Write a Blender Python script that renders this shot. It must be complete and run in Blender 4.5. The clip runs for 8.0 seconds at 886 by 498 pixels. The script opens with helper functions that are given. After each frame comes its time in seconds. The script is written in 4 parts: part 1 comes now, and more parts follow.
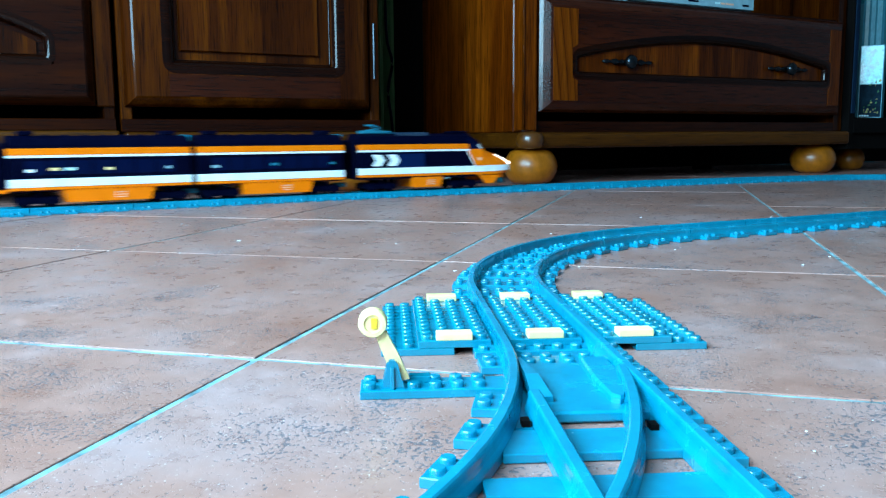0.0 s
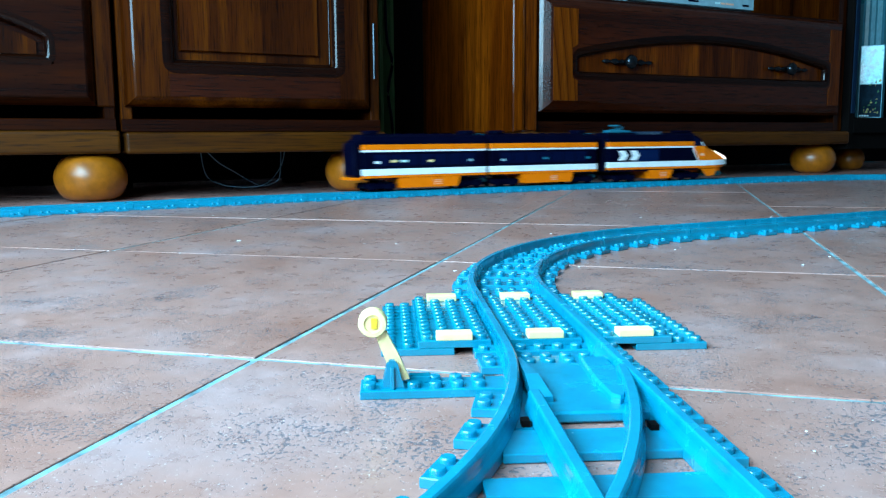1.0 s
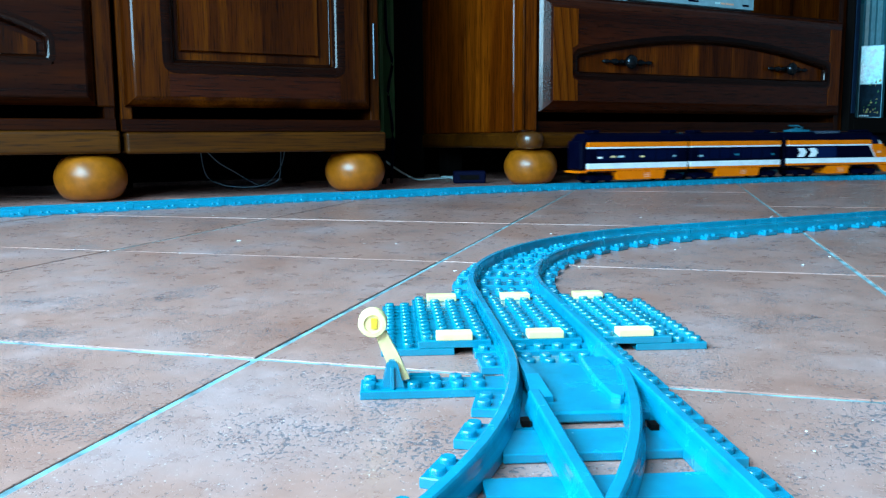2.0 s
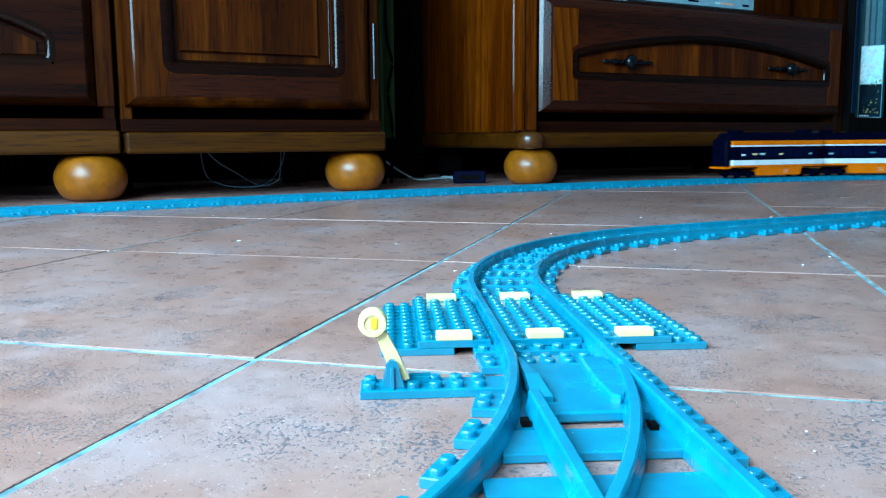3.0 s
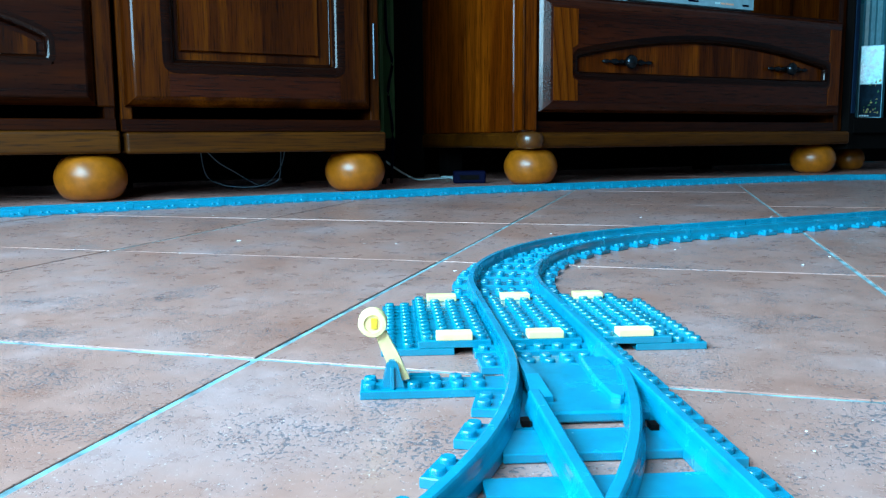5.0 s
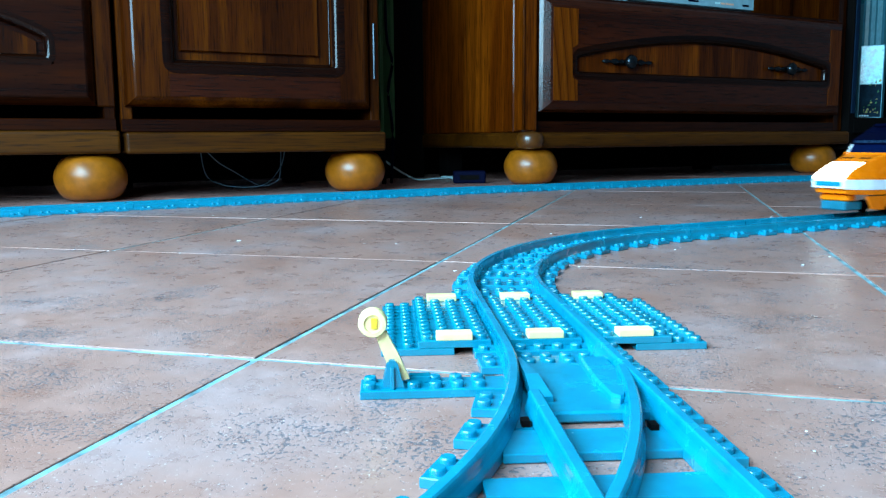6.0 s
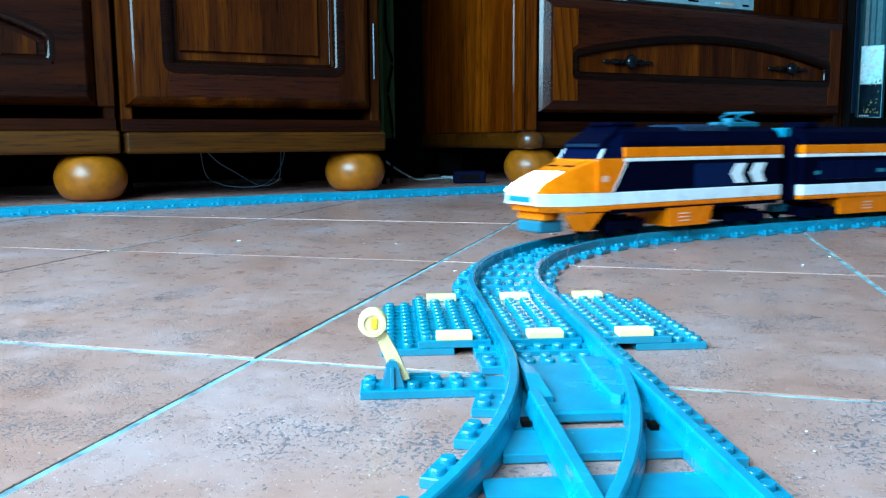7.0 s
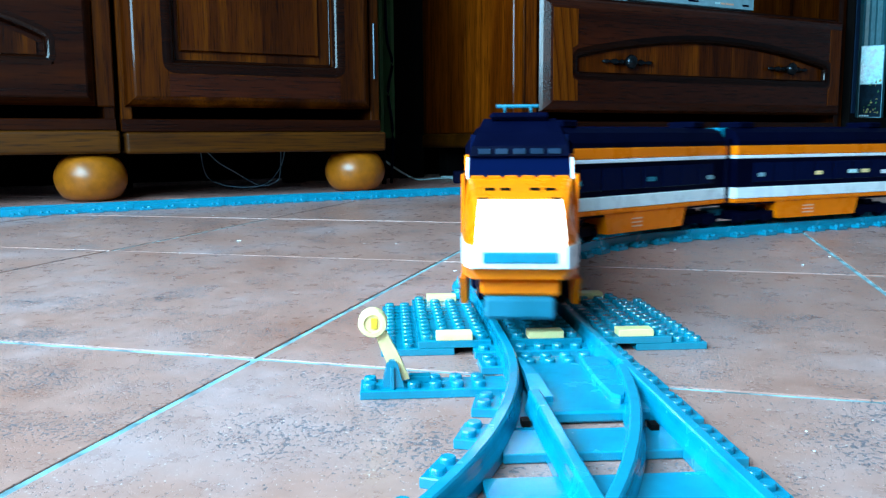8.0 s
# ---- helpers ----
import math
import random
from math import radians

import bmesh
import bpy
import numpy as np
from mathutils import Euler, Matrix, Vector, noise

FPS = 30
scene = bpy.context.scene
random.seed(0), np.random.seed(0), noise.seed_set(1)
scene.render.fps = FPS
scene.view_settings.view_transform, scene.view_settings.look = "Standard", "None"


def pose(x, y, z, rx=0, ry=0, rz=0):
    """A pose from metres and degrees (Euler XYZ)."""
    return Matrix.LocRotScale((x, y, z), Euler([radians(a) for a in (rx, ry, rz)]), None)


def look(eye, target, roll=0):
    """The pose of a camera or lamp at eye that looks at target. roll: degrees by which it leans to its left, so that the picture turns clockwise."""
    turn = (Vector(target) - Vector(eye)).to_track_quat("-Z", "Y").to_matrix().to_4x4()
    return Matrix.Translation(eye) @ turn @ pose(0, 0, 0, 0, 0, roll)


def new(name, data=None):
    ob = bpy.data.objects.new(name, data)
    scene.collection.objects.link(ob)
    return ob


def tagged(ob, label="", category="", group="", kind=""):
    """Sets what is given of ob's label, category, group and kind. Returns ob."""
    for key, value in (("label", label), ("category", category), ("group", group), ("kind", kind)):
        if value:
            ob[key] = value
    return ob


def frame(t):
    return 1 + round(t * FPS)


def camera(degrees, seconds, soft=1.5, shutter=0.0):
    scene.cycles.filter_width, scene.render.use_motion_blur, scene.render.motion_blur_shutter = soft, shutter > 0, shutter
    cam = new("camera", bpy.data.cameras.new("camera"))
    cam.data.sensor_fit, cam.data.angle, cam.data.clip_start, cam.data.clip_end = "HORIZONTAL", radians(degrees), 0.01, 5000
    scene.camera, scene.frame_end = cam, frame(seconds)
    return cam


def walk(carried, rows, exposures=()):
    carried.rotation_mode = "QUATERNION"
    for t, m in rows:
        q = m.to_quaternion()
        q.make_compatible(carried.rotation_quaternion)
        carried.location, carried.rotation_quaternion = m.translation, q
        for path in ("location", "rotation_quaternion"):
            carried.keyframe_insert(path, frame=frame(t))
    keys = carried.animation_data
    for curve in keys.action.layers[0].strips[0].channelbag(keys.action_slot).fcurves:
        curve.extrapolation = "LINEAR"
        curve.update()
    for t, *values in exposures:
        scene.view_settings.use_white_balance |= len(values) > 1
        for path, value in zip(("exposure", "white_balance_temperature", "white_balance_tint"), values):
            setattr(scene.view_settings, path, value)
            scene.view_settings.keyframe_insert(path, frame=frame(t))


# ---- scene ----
cam = camera(55.923, 8.0, soft=1.3, shutter=0.6)
EYE = Vector((0.0, 0.0, 0.0930))
AIM = EYE + Vector((0.0, math.cos(0.13103), -math.sin(0.13103)))
walk(cam, [(0.0, look(EYE, AIM, -0.4216)), (8.0, look(EYE, AIM, -0.4216))])

# ---- world, window light, exposure ----
scene.view_settings.exposure = 0.0
world = bpy.data.worlds.new("sky")
scene.world = world
world.use_nodes = True
wn = world.node_tree.nodes
sky = wn.new("ShaderNodeTexSky")
sky.sky_type, sky.sun_disc = "NISHITA", False
sky.sun_elevation, sky.sun_rotation = radians(38), radians(200)
world.node_tree.links.new(sky.outputs[0], wn["Background"].inputs[0])
wn["Background"].inputs[1].default_value = 0.08

# the furniture stands along one wall; FURN is its frame: x along the fronts, y into the wall
FURN = pose(0, 1.5968, 0, 0, 0, 28.43)
# the level crossing's frame: x across the track, y along it, one unit is a metre
CROSS = pose(0.04473, 0.35535, 0, 0, 0, 3.692)
# the floor tiles' frame
TILES = pose(0, 0, 0, 0, 0, -15.404)
ROOM = (-1.38, 2.7, -2.9, 0.60, 2.55)      # u0, u1, y0, y1, height in the furniture's frame
WIN = (-1.94, -0.44, 0.28, 1.34)          # y0, y1, z0, z1 of the window in the wall at u0

lamp = bpy.data.lights.new("window_light", "AREA")
lamp.shape, lamp.size, lamp.size_y, lamp.energy, lamp.color = "RECTANGLE", 1.40, 0.96, 116.0, (0.378, 0.765, 1.03)
lamp_ob = new("window_light", lamp)
lamp_ob.matrix_world = FURN @ look((ROOM[0] - 0.06, (WIN[0] + WIN[1]) / 2, 0.81), (0.3, (WIN[0] + WIN[1]) / 2 + 0.25, 0.45))


# ---- materials ----
def material(name, colour, rough=0.5, metal=0.0, emit=0.0, spec=0.5):
    m = bpy.data.materials.new(name)
    m.use_nodes = True
    b = m.node_tree.nodes["Principled BSDF"]
    b.inputs["Base Color"].default_value = (*colour, 1)
    b.inputs["Roughness"].default_value = rough
    b.inputs["Metallic"].default_value = metal
    b.inputs["Specular IOR Level"].default_value = spec
    if emit:
        b.inputs["Emission Color"].default_value = (*colour, 1)
        b.inputs["Emission Strength"].default_value = emit
    return m


def node(m, kind, **values):
    n = m.node_tree.nodes.new(kind)
    for key, value in values.items():
        n.inputs[key.replace("_", " ")].default_value = value
    return n


def link(m, a, b):
    m.node_tree.links.new(a, b)


def coords(m, scale=(1, 1, 1), turn=(0, 0, 0)):
    c = m.node_tree.nodes.new("ShaderNodeTexCoord")
    mp = m.node_tree.nodes.new("ShaderNodeMapping")
    mp.inputs["Scale"].default_value = scale
    mp.inputs["Rotation"].default_value = turn
    link(m, c.outputs["Object"], mp.inputs[0])
    return mp.outputs[0]


def ramp(m, source, stops):
    r = m.node_tree.nodes.new("ShaderNodeValToRGB")
    while len(r.color_ramp.elements) < len(stops):
        r.color_ramp.elements.new(0.5)
    for e, (at, col) in zip(r.color_ramp.elements, stops):
        e.position, e.color = at, (*col, 1)
    link(m, source, r.inputs[0])
    return r.outputs[0]


def bump(m, source, strength, distance):
    b = node(m, "ShaderNodeBump", Strength=strength, Distance=distance)
    link(m, source, b.inputs["Height"])
    link(m, b.outputs[0], m.node_tree.nodes["Principled BSDF"].inputs["Normal"])


def mixed(m, factor, a, b, how="MIX"):
    x = m.node_tree.nodes.new("ShaderNodeMix")
    x.data_type, x.blend_type = "RGBA", how
    for src, socket in ((factor, x.inputs["Factor"]), (a, x.inputs["A"]), (b, x.inputs["B"])):
        if isinstance(src, (int, float)):
            socket.default_value = src
        elif isinstance(src, tuple):
            socket.default_value = (*src, 1)
        else:
            link(m, src, socket)
    return x.outputs["Result"]


def wood(name, dark, mid, light, along="x", rough=0.32, gloss=0.15, coat=0.12, coat_rough=0.09):
    """Varnished wood with the grain along one axis."""
    m = material(name, mid, rough)
    p = m.node_tree.nodes["Principled BSDF"]
    s = {"x": (1.5, 34, 34), "z": (34, 34, 1.5)}[along]
    co = coords(m, s)
    rnd = m.node_tree.nodes.new("ShaderNodeObjectInfo")
    shift = m.node_tree.nodes.new("ShaderNodeVectorMath")
    link(m, co, shift.inputs[0])
    sc = m.node_tree.nodes.new("ShaderNodeMath")
    sc.operation = "MULTIPLY"
    sc.inputs[1].default_value = 37.0
    link(m, rnd.outputs["Random"], sc.inputs[0])
    link(m, sc.outputs[0], shift.inputs[1])
    big = node(m, "ShaderNodeTexNoise", Scale=0.55, Detail=4.0, Roughness=0.55, Distortion=0.7)
    fine = node(m, "ShaderNodeTexNoise", Scale=11.0, Detail=6.0, Roughness=0.65)
    for t in (big, fine):
        link(m, shift.outputs[0], t.inputs["Vector"])
    c1 = ramp(m, big.outputs[0], [(0.28, dark), (0.5, mid), (0.74, light)])
    c2 = ramp(m, fine.outputs[0], [(0.36, (0.22, 0.18, 0.15)), (0.47, (0.80, 0.78, 0.76)), (0.7, (1.2, 1.2, 1.2))])
    col = mixed(m, 0.9, c1, c2, "MULTIPLY")
    if along == "z":
        # glued staves, each of its own tone
        x = m.node_tree.nodes.new("ShaderNodeSeparateXYZ")
        link(m, coords(m, (16.0, 1.0, 1.0)), x.inputs[0])
        fl = m.node_tree.nodes.new("ShaderNodeMath")
        fl.operation = "FLOOR"
        link(m, x.outputs[0], fl.inputs[0])
        wn = m.node_tree.nodes.new("ShaderNodeTexWhiteNoise")
        wn.noise_dimensions = "1D"
        link(m, fl.outputs[0], wn.inputs["W"])
        col = mixed(m, 1.0, col, ramp(m, wn.outputs[0], [(0.0, (0.62, 0.56, 0.5)), (1.0, (1.22, 1.18, 1.1))]), "MULTIPLY")
    link(m, col, p.inputs["Base Color"])
    rr = ramp(m, fine.outputs[0], [(0.3, (rough + 0.2,) * 3), (0.7, (rough,) * 3)])
    link(m, rr, p.inputs["Roughness"])
    p.inputs["Specular IOR Level"].default_value = gloss
    p.inputs["Coat Weight"].default_value = coat
    p.inputs["Coat Roughness"].default_value = coat_rough
    p.inputs["Coat IOR"].default_value = 1.5
    bump(m, fine.outputs[0], 0.25, 0.0006)
    return m


def flamed_wood(name, dark, mid, light):
    """Varnished wood cut across the rings: pale field with bowed dark lines."""
    m = material(name, mid, 0.32, spec=0.05)
    p = m.node_tree.nodes["Principled BSDF"]
    wave = m.node_tree.nodes.new("ShaderNodeTexWave")
    wave.wave_type, wave.bands_direction, wave.wave_profile = "BANDS", "X", "SAW"
    for key, value in (("Scale", 1.0), ("Distortion", 6.0), ("Detail", 1.5), ("Detail Scale", 0.5), ("Detail Roughness", 0.4)):
        wave.inputs[key].default_value = value
    link(m, coords(m, (20.0, 20.0, 3.0), (0, 0.6, 0)), wave.inputs["Vector"])
    fine = node(m, "ShaderNodeTexNoise", Scale=11.0, Detail=6.0, Roughness=0.65)
    link(m, coords(m, (34, 34, 1.5)), fine.inputs["Vector"])
    lines = ramp(m, wave.outputs["Fac"], [(0.0, dark), (0.10, mid), (0.75, light), (1.0, mid)])
    pores = ramp(m, fine.outputs[0], [(0.36, (0.45, 0.4, 0.36)), (0.5, (0.9, 0.9, 0.9)), (0.7, (1.1, 1.1, 1.1))])
    link(m, mixed(m, 0.8, lines, pores, "MULTIPLY"), p.inputs["Base Color"])
    p.inputs["Coat Weight"].default_value, p.inputs["Coat Roughness"].default_value = 0.3, 0.1
    bump(m, fine.outputs[0], 0.25, 0.0006)
    return m


def turned(name, colour, rough=0.34, coat=0.7):
    """Lacquered turned wood: a dull body under a clear glossy skin."""
    m = plastic(name, colour, rough, 0.22, 0.2)
    p = m.node_tree.nodes["Principled BSDF"]
    p.inputs["Coat Weight"].default_value, p.inputs["Coat Roughness"].default_value = coat, 0.30
    return m


def plastic(name, colour, rough=0.28, wear=0.12, spec=0.5):
    """Moulded plastic with faint scuffs."""
    m = material(name, colour, rough, spec=spec)
    p = m.node_tree.nodes["Principled BSDF"]
    co = coords(m)
    big = node(m, "ShaderNodeTexNoise", Scale=55.0, Detail=4.0, Roughness=0.6)
    fine = node(m, "ShaderNodeTexNoise", Scale=700.0, Detail=2.0)
    for t in (big, fine):
        link(m, co, t.inputs["Vector"])
    lo = tuple(c * (1 - wear) for c in colour)
    hi = tuple(min(1, c * (1 + wear) + 0.0003) for c in colour)
    link(m, ramp(m, big.outputs[0], [(0.35, lo), (0.65, hi)]), p.inputs["Base Color"])
    link(m, ramp(m, big.outputs[0], [(0.3, (rough,) * 3), (0.7, (rough + 0.15,) * 3)]), p.inputs["Roughness"])
    bump(m, fine.outputs[0], 0.08, 0.0002)
    return m


def tile_stone(name):
    """Matt terracotta-brown stoneware with dark flecks and pits and cloudy patches."""
    m = material(name, (0.3, 0.2, 0.17), 0.4)
    p = m.node_tree.nodes["Principled BSDF"]
    co = coords(m)
    rnd = m.node_tree.nodes.new("ShaderNodeObjectInfo")
    off = m.node_tree.nodes.new("ShaderNodeVectorMath")
    mul = m.node_tree.nodes.new("ShaderNodeMath")
    mul.operation, mul.inputs[1].default_value = "MULTIPLY", 61.0
    link(m, rnd.outputs["Random"], mul.inputs[0])
    link(m, co, off.inputs[0])
    link(m, mul.outputs[0], off.inputs[1])
    cloud = node(m, "ShaderNodeTexNoise", Scale=9.0, Detail=6.0, Roughness=0.65)
    mid = node(m, "ShaderNodeTexNoise", Scale=70.0, Detail=5.0, Roughness=0.7)
    patch = node(m, "ShaderNodeTexNoise", Scale=26.0, Detail=2.0)
    fleck = node(m, "ShaderNodeTexNoise", Scale=700.0, Detail=2.5, Roughness=0.5)
    for t in (cloud, mid, patch, fleck):
        link(m, off.outputs[0], t.inputs["Vector"])
    c1 = ramp(m, cloud.outputs[0], [(0.30, TILE_LO), (0.5, TILE_MID), (0.72, TILE_HI)])
    c2 = ramp(m, mid.outputs[0], [(0.3, (0.80, 0.79, 0.79)), (0.7, (1.0, 1.0, 1.0))])
    base = mixed(m, 1.0, c1, c2, "MULTIPLY")
    add = m.node_tree.nodes.new("ShaderNodeMath")
    add.operation = "MULTIPLY_ADD"
    link(m, patch.outputs[0], add.inputs[0])
    add.inputs[1].default_value = 0.52
    link(m, fleck.outputs[0], add.inputs[2])
    spots = ramp(m, add.outputs[0], [(0.86, (0, 0, 0)), (0.93, (0.78, 0.78, 0.78))])
    base = mixed(m, spots, base, (0.070, 0.080, 0.100))
    pale = node(m, "ShaderNodeTexNoise", Scale=900.0, Detail=1.5)
    off2 = m.node_tree.nodes.new("ShaderNodeVectorMath")
    off2.inputs[1].default_value = (3.7, 1.9, 0.0)
    link(m, off.outputs[0], off2.inputs[0])
    link(m, off2.outputs[0], pale.inputs["Vector"])
    light = ramp(m, pale.outputs[0], [(0.685, (0, 0, 0)), (0.77, (0.9, 0.9, 0.9))])
    base = mixed(m, light, base, (0.72, 0.55, 0.50))
    link(m, base, p.inputs["Base Color"])
    link(m, ramp(m, mid.outputs[0], [(0.3, (0.22,) * 3), (0.7, (0.42,) * 3)]), p.inputs["Roughness"])
    inv = ramp(m, add.outputs[0], [(0.83, (1, 1, 1)), (0.92, (0, 0, 0))])
    bump(m, mixed(m, 0.3, inv, mid.outputs[0]), 0.4, 0.0009)
    return m


TILE_LO, TILE_MID, TILE_HI = (0.390, 0.160, 0.115), (0.462, 0.220, 0.175), (0.51, 0.300, 0.280)
M_TILE = tile_stone("terracotta_tile")
M_GROUT = plastic("pale_grout", (0.18, 0.30, 0.32), 0.75, 0.6)
M_TRACK = plastic("track_plastic", (0.0006, 0.218, 0.330), 0.15, 0.12, 0.55)
M_PLATE = plastic("plate_plastic", (0.0006, 0.205, 0.300), 0.11, 0.12, 0.75)
M_YELLOW = plastic("yellow_plastic", (1.0, 0.66, 0.30), 0.25)
M_CREAM = plastic("cream_plastic", (1.0, 0.69, 0.30), 0.25)
M_ORANGE = plastic("orange_plastic", (1.0, 0.180, 0.0006), 0.22, 0.05, 0.25)
M_WHITE = plastic("white_plastic", (0.86, 0.88, 0.90), 0.22, 0.05)
M_BLACK = plastic("black_plastic", (0.0006, 0.0013, 0.009), 0.30, 0.12, 0.02)
M_GLASS = material("tinted_glazing", (0.001, 0.010, 0.05), 0.16, spec=0.2)
M_GREY = plastic("grey_plastic", (0.006, 0.15, 0.22), 0.3)
M_PANE = material("black_glazing", (0.001, 0.004, 0.024), 0.12, spec=0.06)
M_LAMP = material("headlight_glow", (1.0, 0.95, 0.84), 0.3, emit=6.0)
M_WOOD = wood("brown_stained_wood", (0.007, 0.0008, 0.0001), (0.019, 0.0025, 0.0002), (0.040, 0.0062, 0.0004), "x", 0.3, 0.03, 0.42, 0.16)
M_WOODV = wood("brown_stained_wood_upright", (0.011, 0.0015, 0.0001), (0.048, 0.0082, 0.0003), (0.142, 0.031, 0.0010), "z", 0.3, 0.03, 0.40)
M_PLINTH = wood("honey_plinth_wood", (0.032, 0.0074, 0.0004), (0.066, 0.0168, 0.0008), (0.108, 0.030, 0.0018), "x")
M_BALL = turned("turned_beech_foot", (0.36, 0.094, 0.0025))
M_BOSS = turned("lacquered_plinth_corner", (0.10, 0.026, 0.0012), 0.3, 1.0)
M_FLAME = flamed_wood("flamed_stile_wood", (0.012, 0.0016, 0.0001), (0.13, 0.022, 0.0009), (0.19, 0.037, 0.0016))
M_BEAD = wood("dark_bead_wood", (0.005, 0.0008, 0.0002), (0.010, 0.0016, 0.0004), (0.016, 0.003, 0.0006), "x", 0.3, 0.03, 0.45, 0.07)
M_RAIL = wood("red_brown_rail_wood", (0.019, 0.0024, 0.0003), (0.036, 0.0047, 0.0005), (0.060, 0.0078, 0.0006), "x", 0.3, 0.03, 0.75, 0.20)
# lighter wood, raised further in colour for the light on the media cabinet
M_FIGURE = wood("lit_figured_wood", (0.034, 0.0048, 0.0002), (0.105, 0.0175, 0.0006), (0.24, 0.050, 0.0020), "z", 0.3, 0.03, 0.35)
M_IRON = material("dark_iron", (0.03, 0.036, 0.042), 0.24, 0.9)
# dark parts, and as colour the shade below and between the cabinets
M_DARK = plastic("dark_panel_and_shade", (0.003, 0.002, 0.0018), 0.8, 0.12, 0.08)
M_WALL = plastic("wall_paint", (0.20, 0.20, 0.22), 0.9)
M_CEIL = plastic("ceiling_paint", (0.30, 0.29, 0.28), 0.9)
M_CABLE = plastic("pale_cable", (0.20, 0.34, 0.46), 0.4)
M_BLUEBOX = plastic("dark_blue_casing", (0.001, 0.002, 0.014), 0.6, 0.12, 0.05)
M_GREEN = plastic("dark_green_cloth", (0.04, 0.10, 0.035), 0.9)
M_SILVER = plastic("silver_casing", (0.25, 0.42, 0.48), 0.35)
M_LINE = plastic("deep_yellow_plastic", (0.80, 0.50, 0.03), 0.3)
M_PAPER = plastic("book_paper", (0.03, 0.17, 0.21), 0.5)
M_COVER = plastic("pale_book_cover", (0.55, 0.78, 0.80), 0.25)
M_SPINE = plastic("teal_book_cover", (0.04, 0.28, 0.36), 0.28)
M_SKY = plastic("sky_print", (0.20, 0.62, 0.74), 0.12, 0.6)
M_NIGHT = plastic("dark_print", (0.004, 0.016, 0.028), 0.7, 0.4, 0.1)
M_EDGE = plastic("navy_lit_edge", (0.002, 0.014, 0.035), 0.6, 0.2, 0.12)
M_LEAF = plastic("leaf_print", (0.07, 0.20, 0.07), 0.7, 0.2, 0.1)
M_PALE = plastic("light_blue_book_cover", (0.28, 0.66, 0.76), 0.3)
M_NAVY = plastic("navy_plastic", (0.001, 0.02, 0.05), 0.3)
M_BRASS = material("yellow_print", (0.35, 0.28, 0.05), 0.5)
M_OUT = plastic("window_frame_paint", (0.75, 0.75, 0.74), 0.4)
M_PINK = plastic("pale_print", (0.9, 0.45, 0.30), 0.4)


# ---- mesh helpers, in millimetres ----
def finish(name, bm, mat):
    bmesh.ops.scale(bm, vec=(0.001,) * 3, verts=bm.verts)
    bmesh.ops.recalc_face_normals(bm, faces=bm.faces)
    me = bpy.data.meshes.new(name)
    bm.to_mesh(me)
    bm.free()
    me.materials.append(mat)
    return me


def part(name, bm, mat, parent, label="", m=None, smooth=False):
    """Links a bmesh as one mesh object under a thing or a part."""
    ob = new(name, finish(name, bm, mat))
    if smooth:
        for f in ob.data.polygons:
            f.use_smooth = True
    ob.parent = parent
    if m is not None:
        ob.matrix_local = m
    if label:
        ob["label"] = label
    return ob


def thing(name, label, category, m=None, group="", kind=""):
    ob = new(name)
    ob.empty_display_size = 0.02
    if m is not None:
        ob.matrix_world = m
    return tagged(ob, label, category, group, kind)


def box(bm, x0, x1, y0, y1, z0, z1, bevel=0.0, seg=1):
    vs = [bm.verts.new((x, y, z)) for x in (x0, x1) for y in (y0, y1) for z in (z0, z1)]
    fs = [bm.faces.new([vs[i] for i in f]) for f in ((0, 1, 3, 2), (4, 6, 7, 5), (0, 4, 5, 1), (2, 3, 7, 6), (0, 2, 6, 4), (1, 5, 7, 3))]
    if bevel:
        es = list({e for f in fs for e in f.edges})
        bmesh.ops.bevel(bm, geom=es, offset=bevel, segments=seg, affect="EDGES", profile=0.5)
    return bm


def cyl(bm, x, y, z0, z1, r, n=12, r2=None, axis="z"):
    """An upright (or lying) cylinder or cone with a slightly broken upper edge."""
    r2 = r if r2 is None else r2
    lip = min(0.26 * (z1 - z0), 0.6)
    rows = [(z0, r), (z1 - lip, r2), (z1, r2 - min(0.6 * lip, 0.3 * r2))]
    rings = []
    for z, q in rows:
        ring = []
        for i in range(n):
            a = 2 * math.pi * i / n
            cx, cy = q * math.cos(a), q * math.sin(a)
            co = {"z": (x + cx, y + cy, z), "y": (x + cx, z, y + cy), "x": (z, x + cx, y + cy)}[axis]
            ring.append(bm.verts.new(co))
        rings.append(ring)
    for a, b in zip(rings, rings[1:]):
        for i in range(n):
            bm.faces.new((a[i], a[(i + 1) % n], b[(i + 1) % n], b[i]))
    bm.faces.new(rings[-1])
    bm.faces.new(rings[0][::-1])
    return bm


def loft(bm, sections):
    """Joins closed rings of equal length and caps both ends."""
    rings = [[bm.verts.new(c) for c in s] for s in sections]
    n = len(rings[0])
    for a, b in zip(rings, rings[1:]):
        for i in range(n):
            bm.faces.new((a[i], a[(i + 1) % n], b[(i + 1) % n], b[i]))
    bm.faces.new(rings[0][::-1])
    bm.faces.new(rings[-1])
    return bm


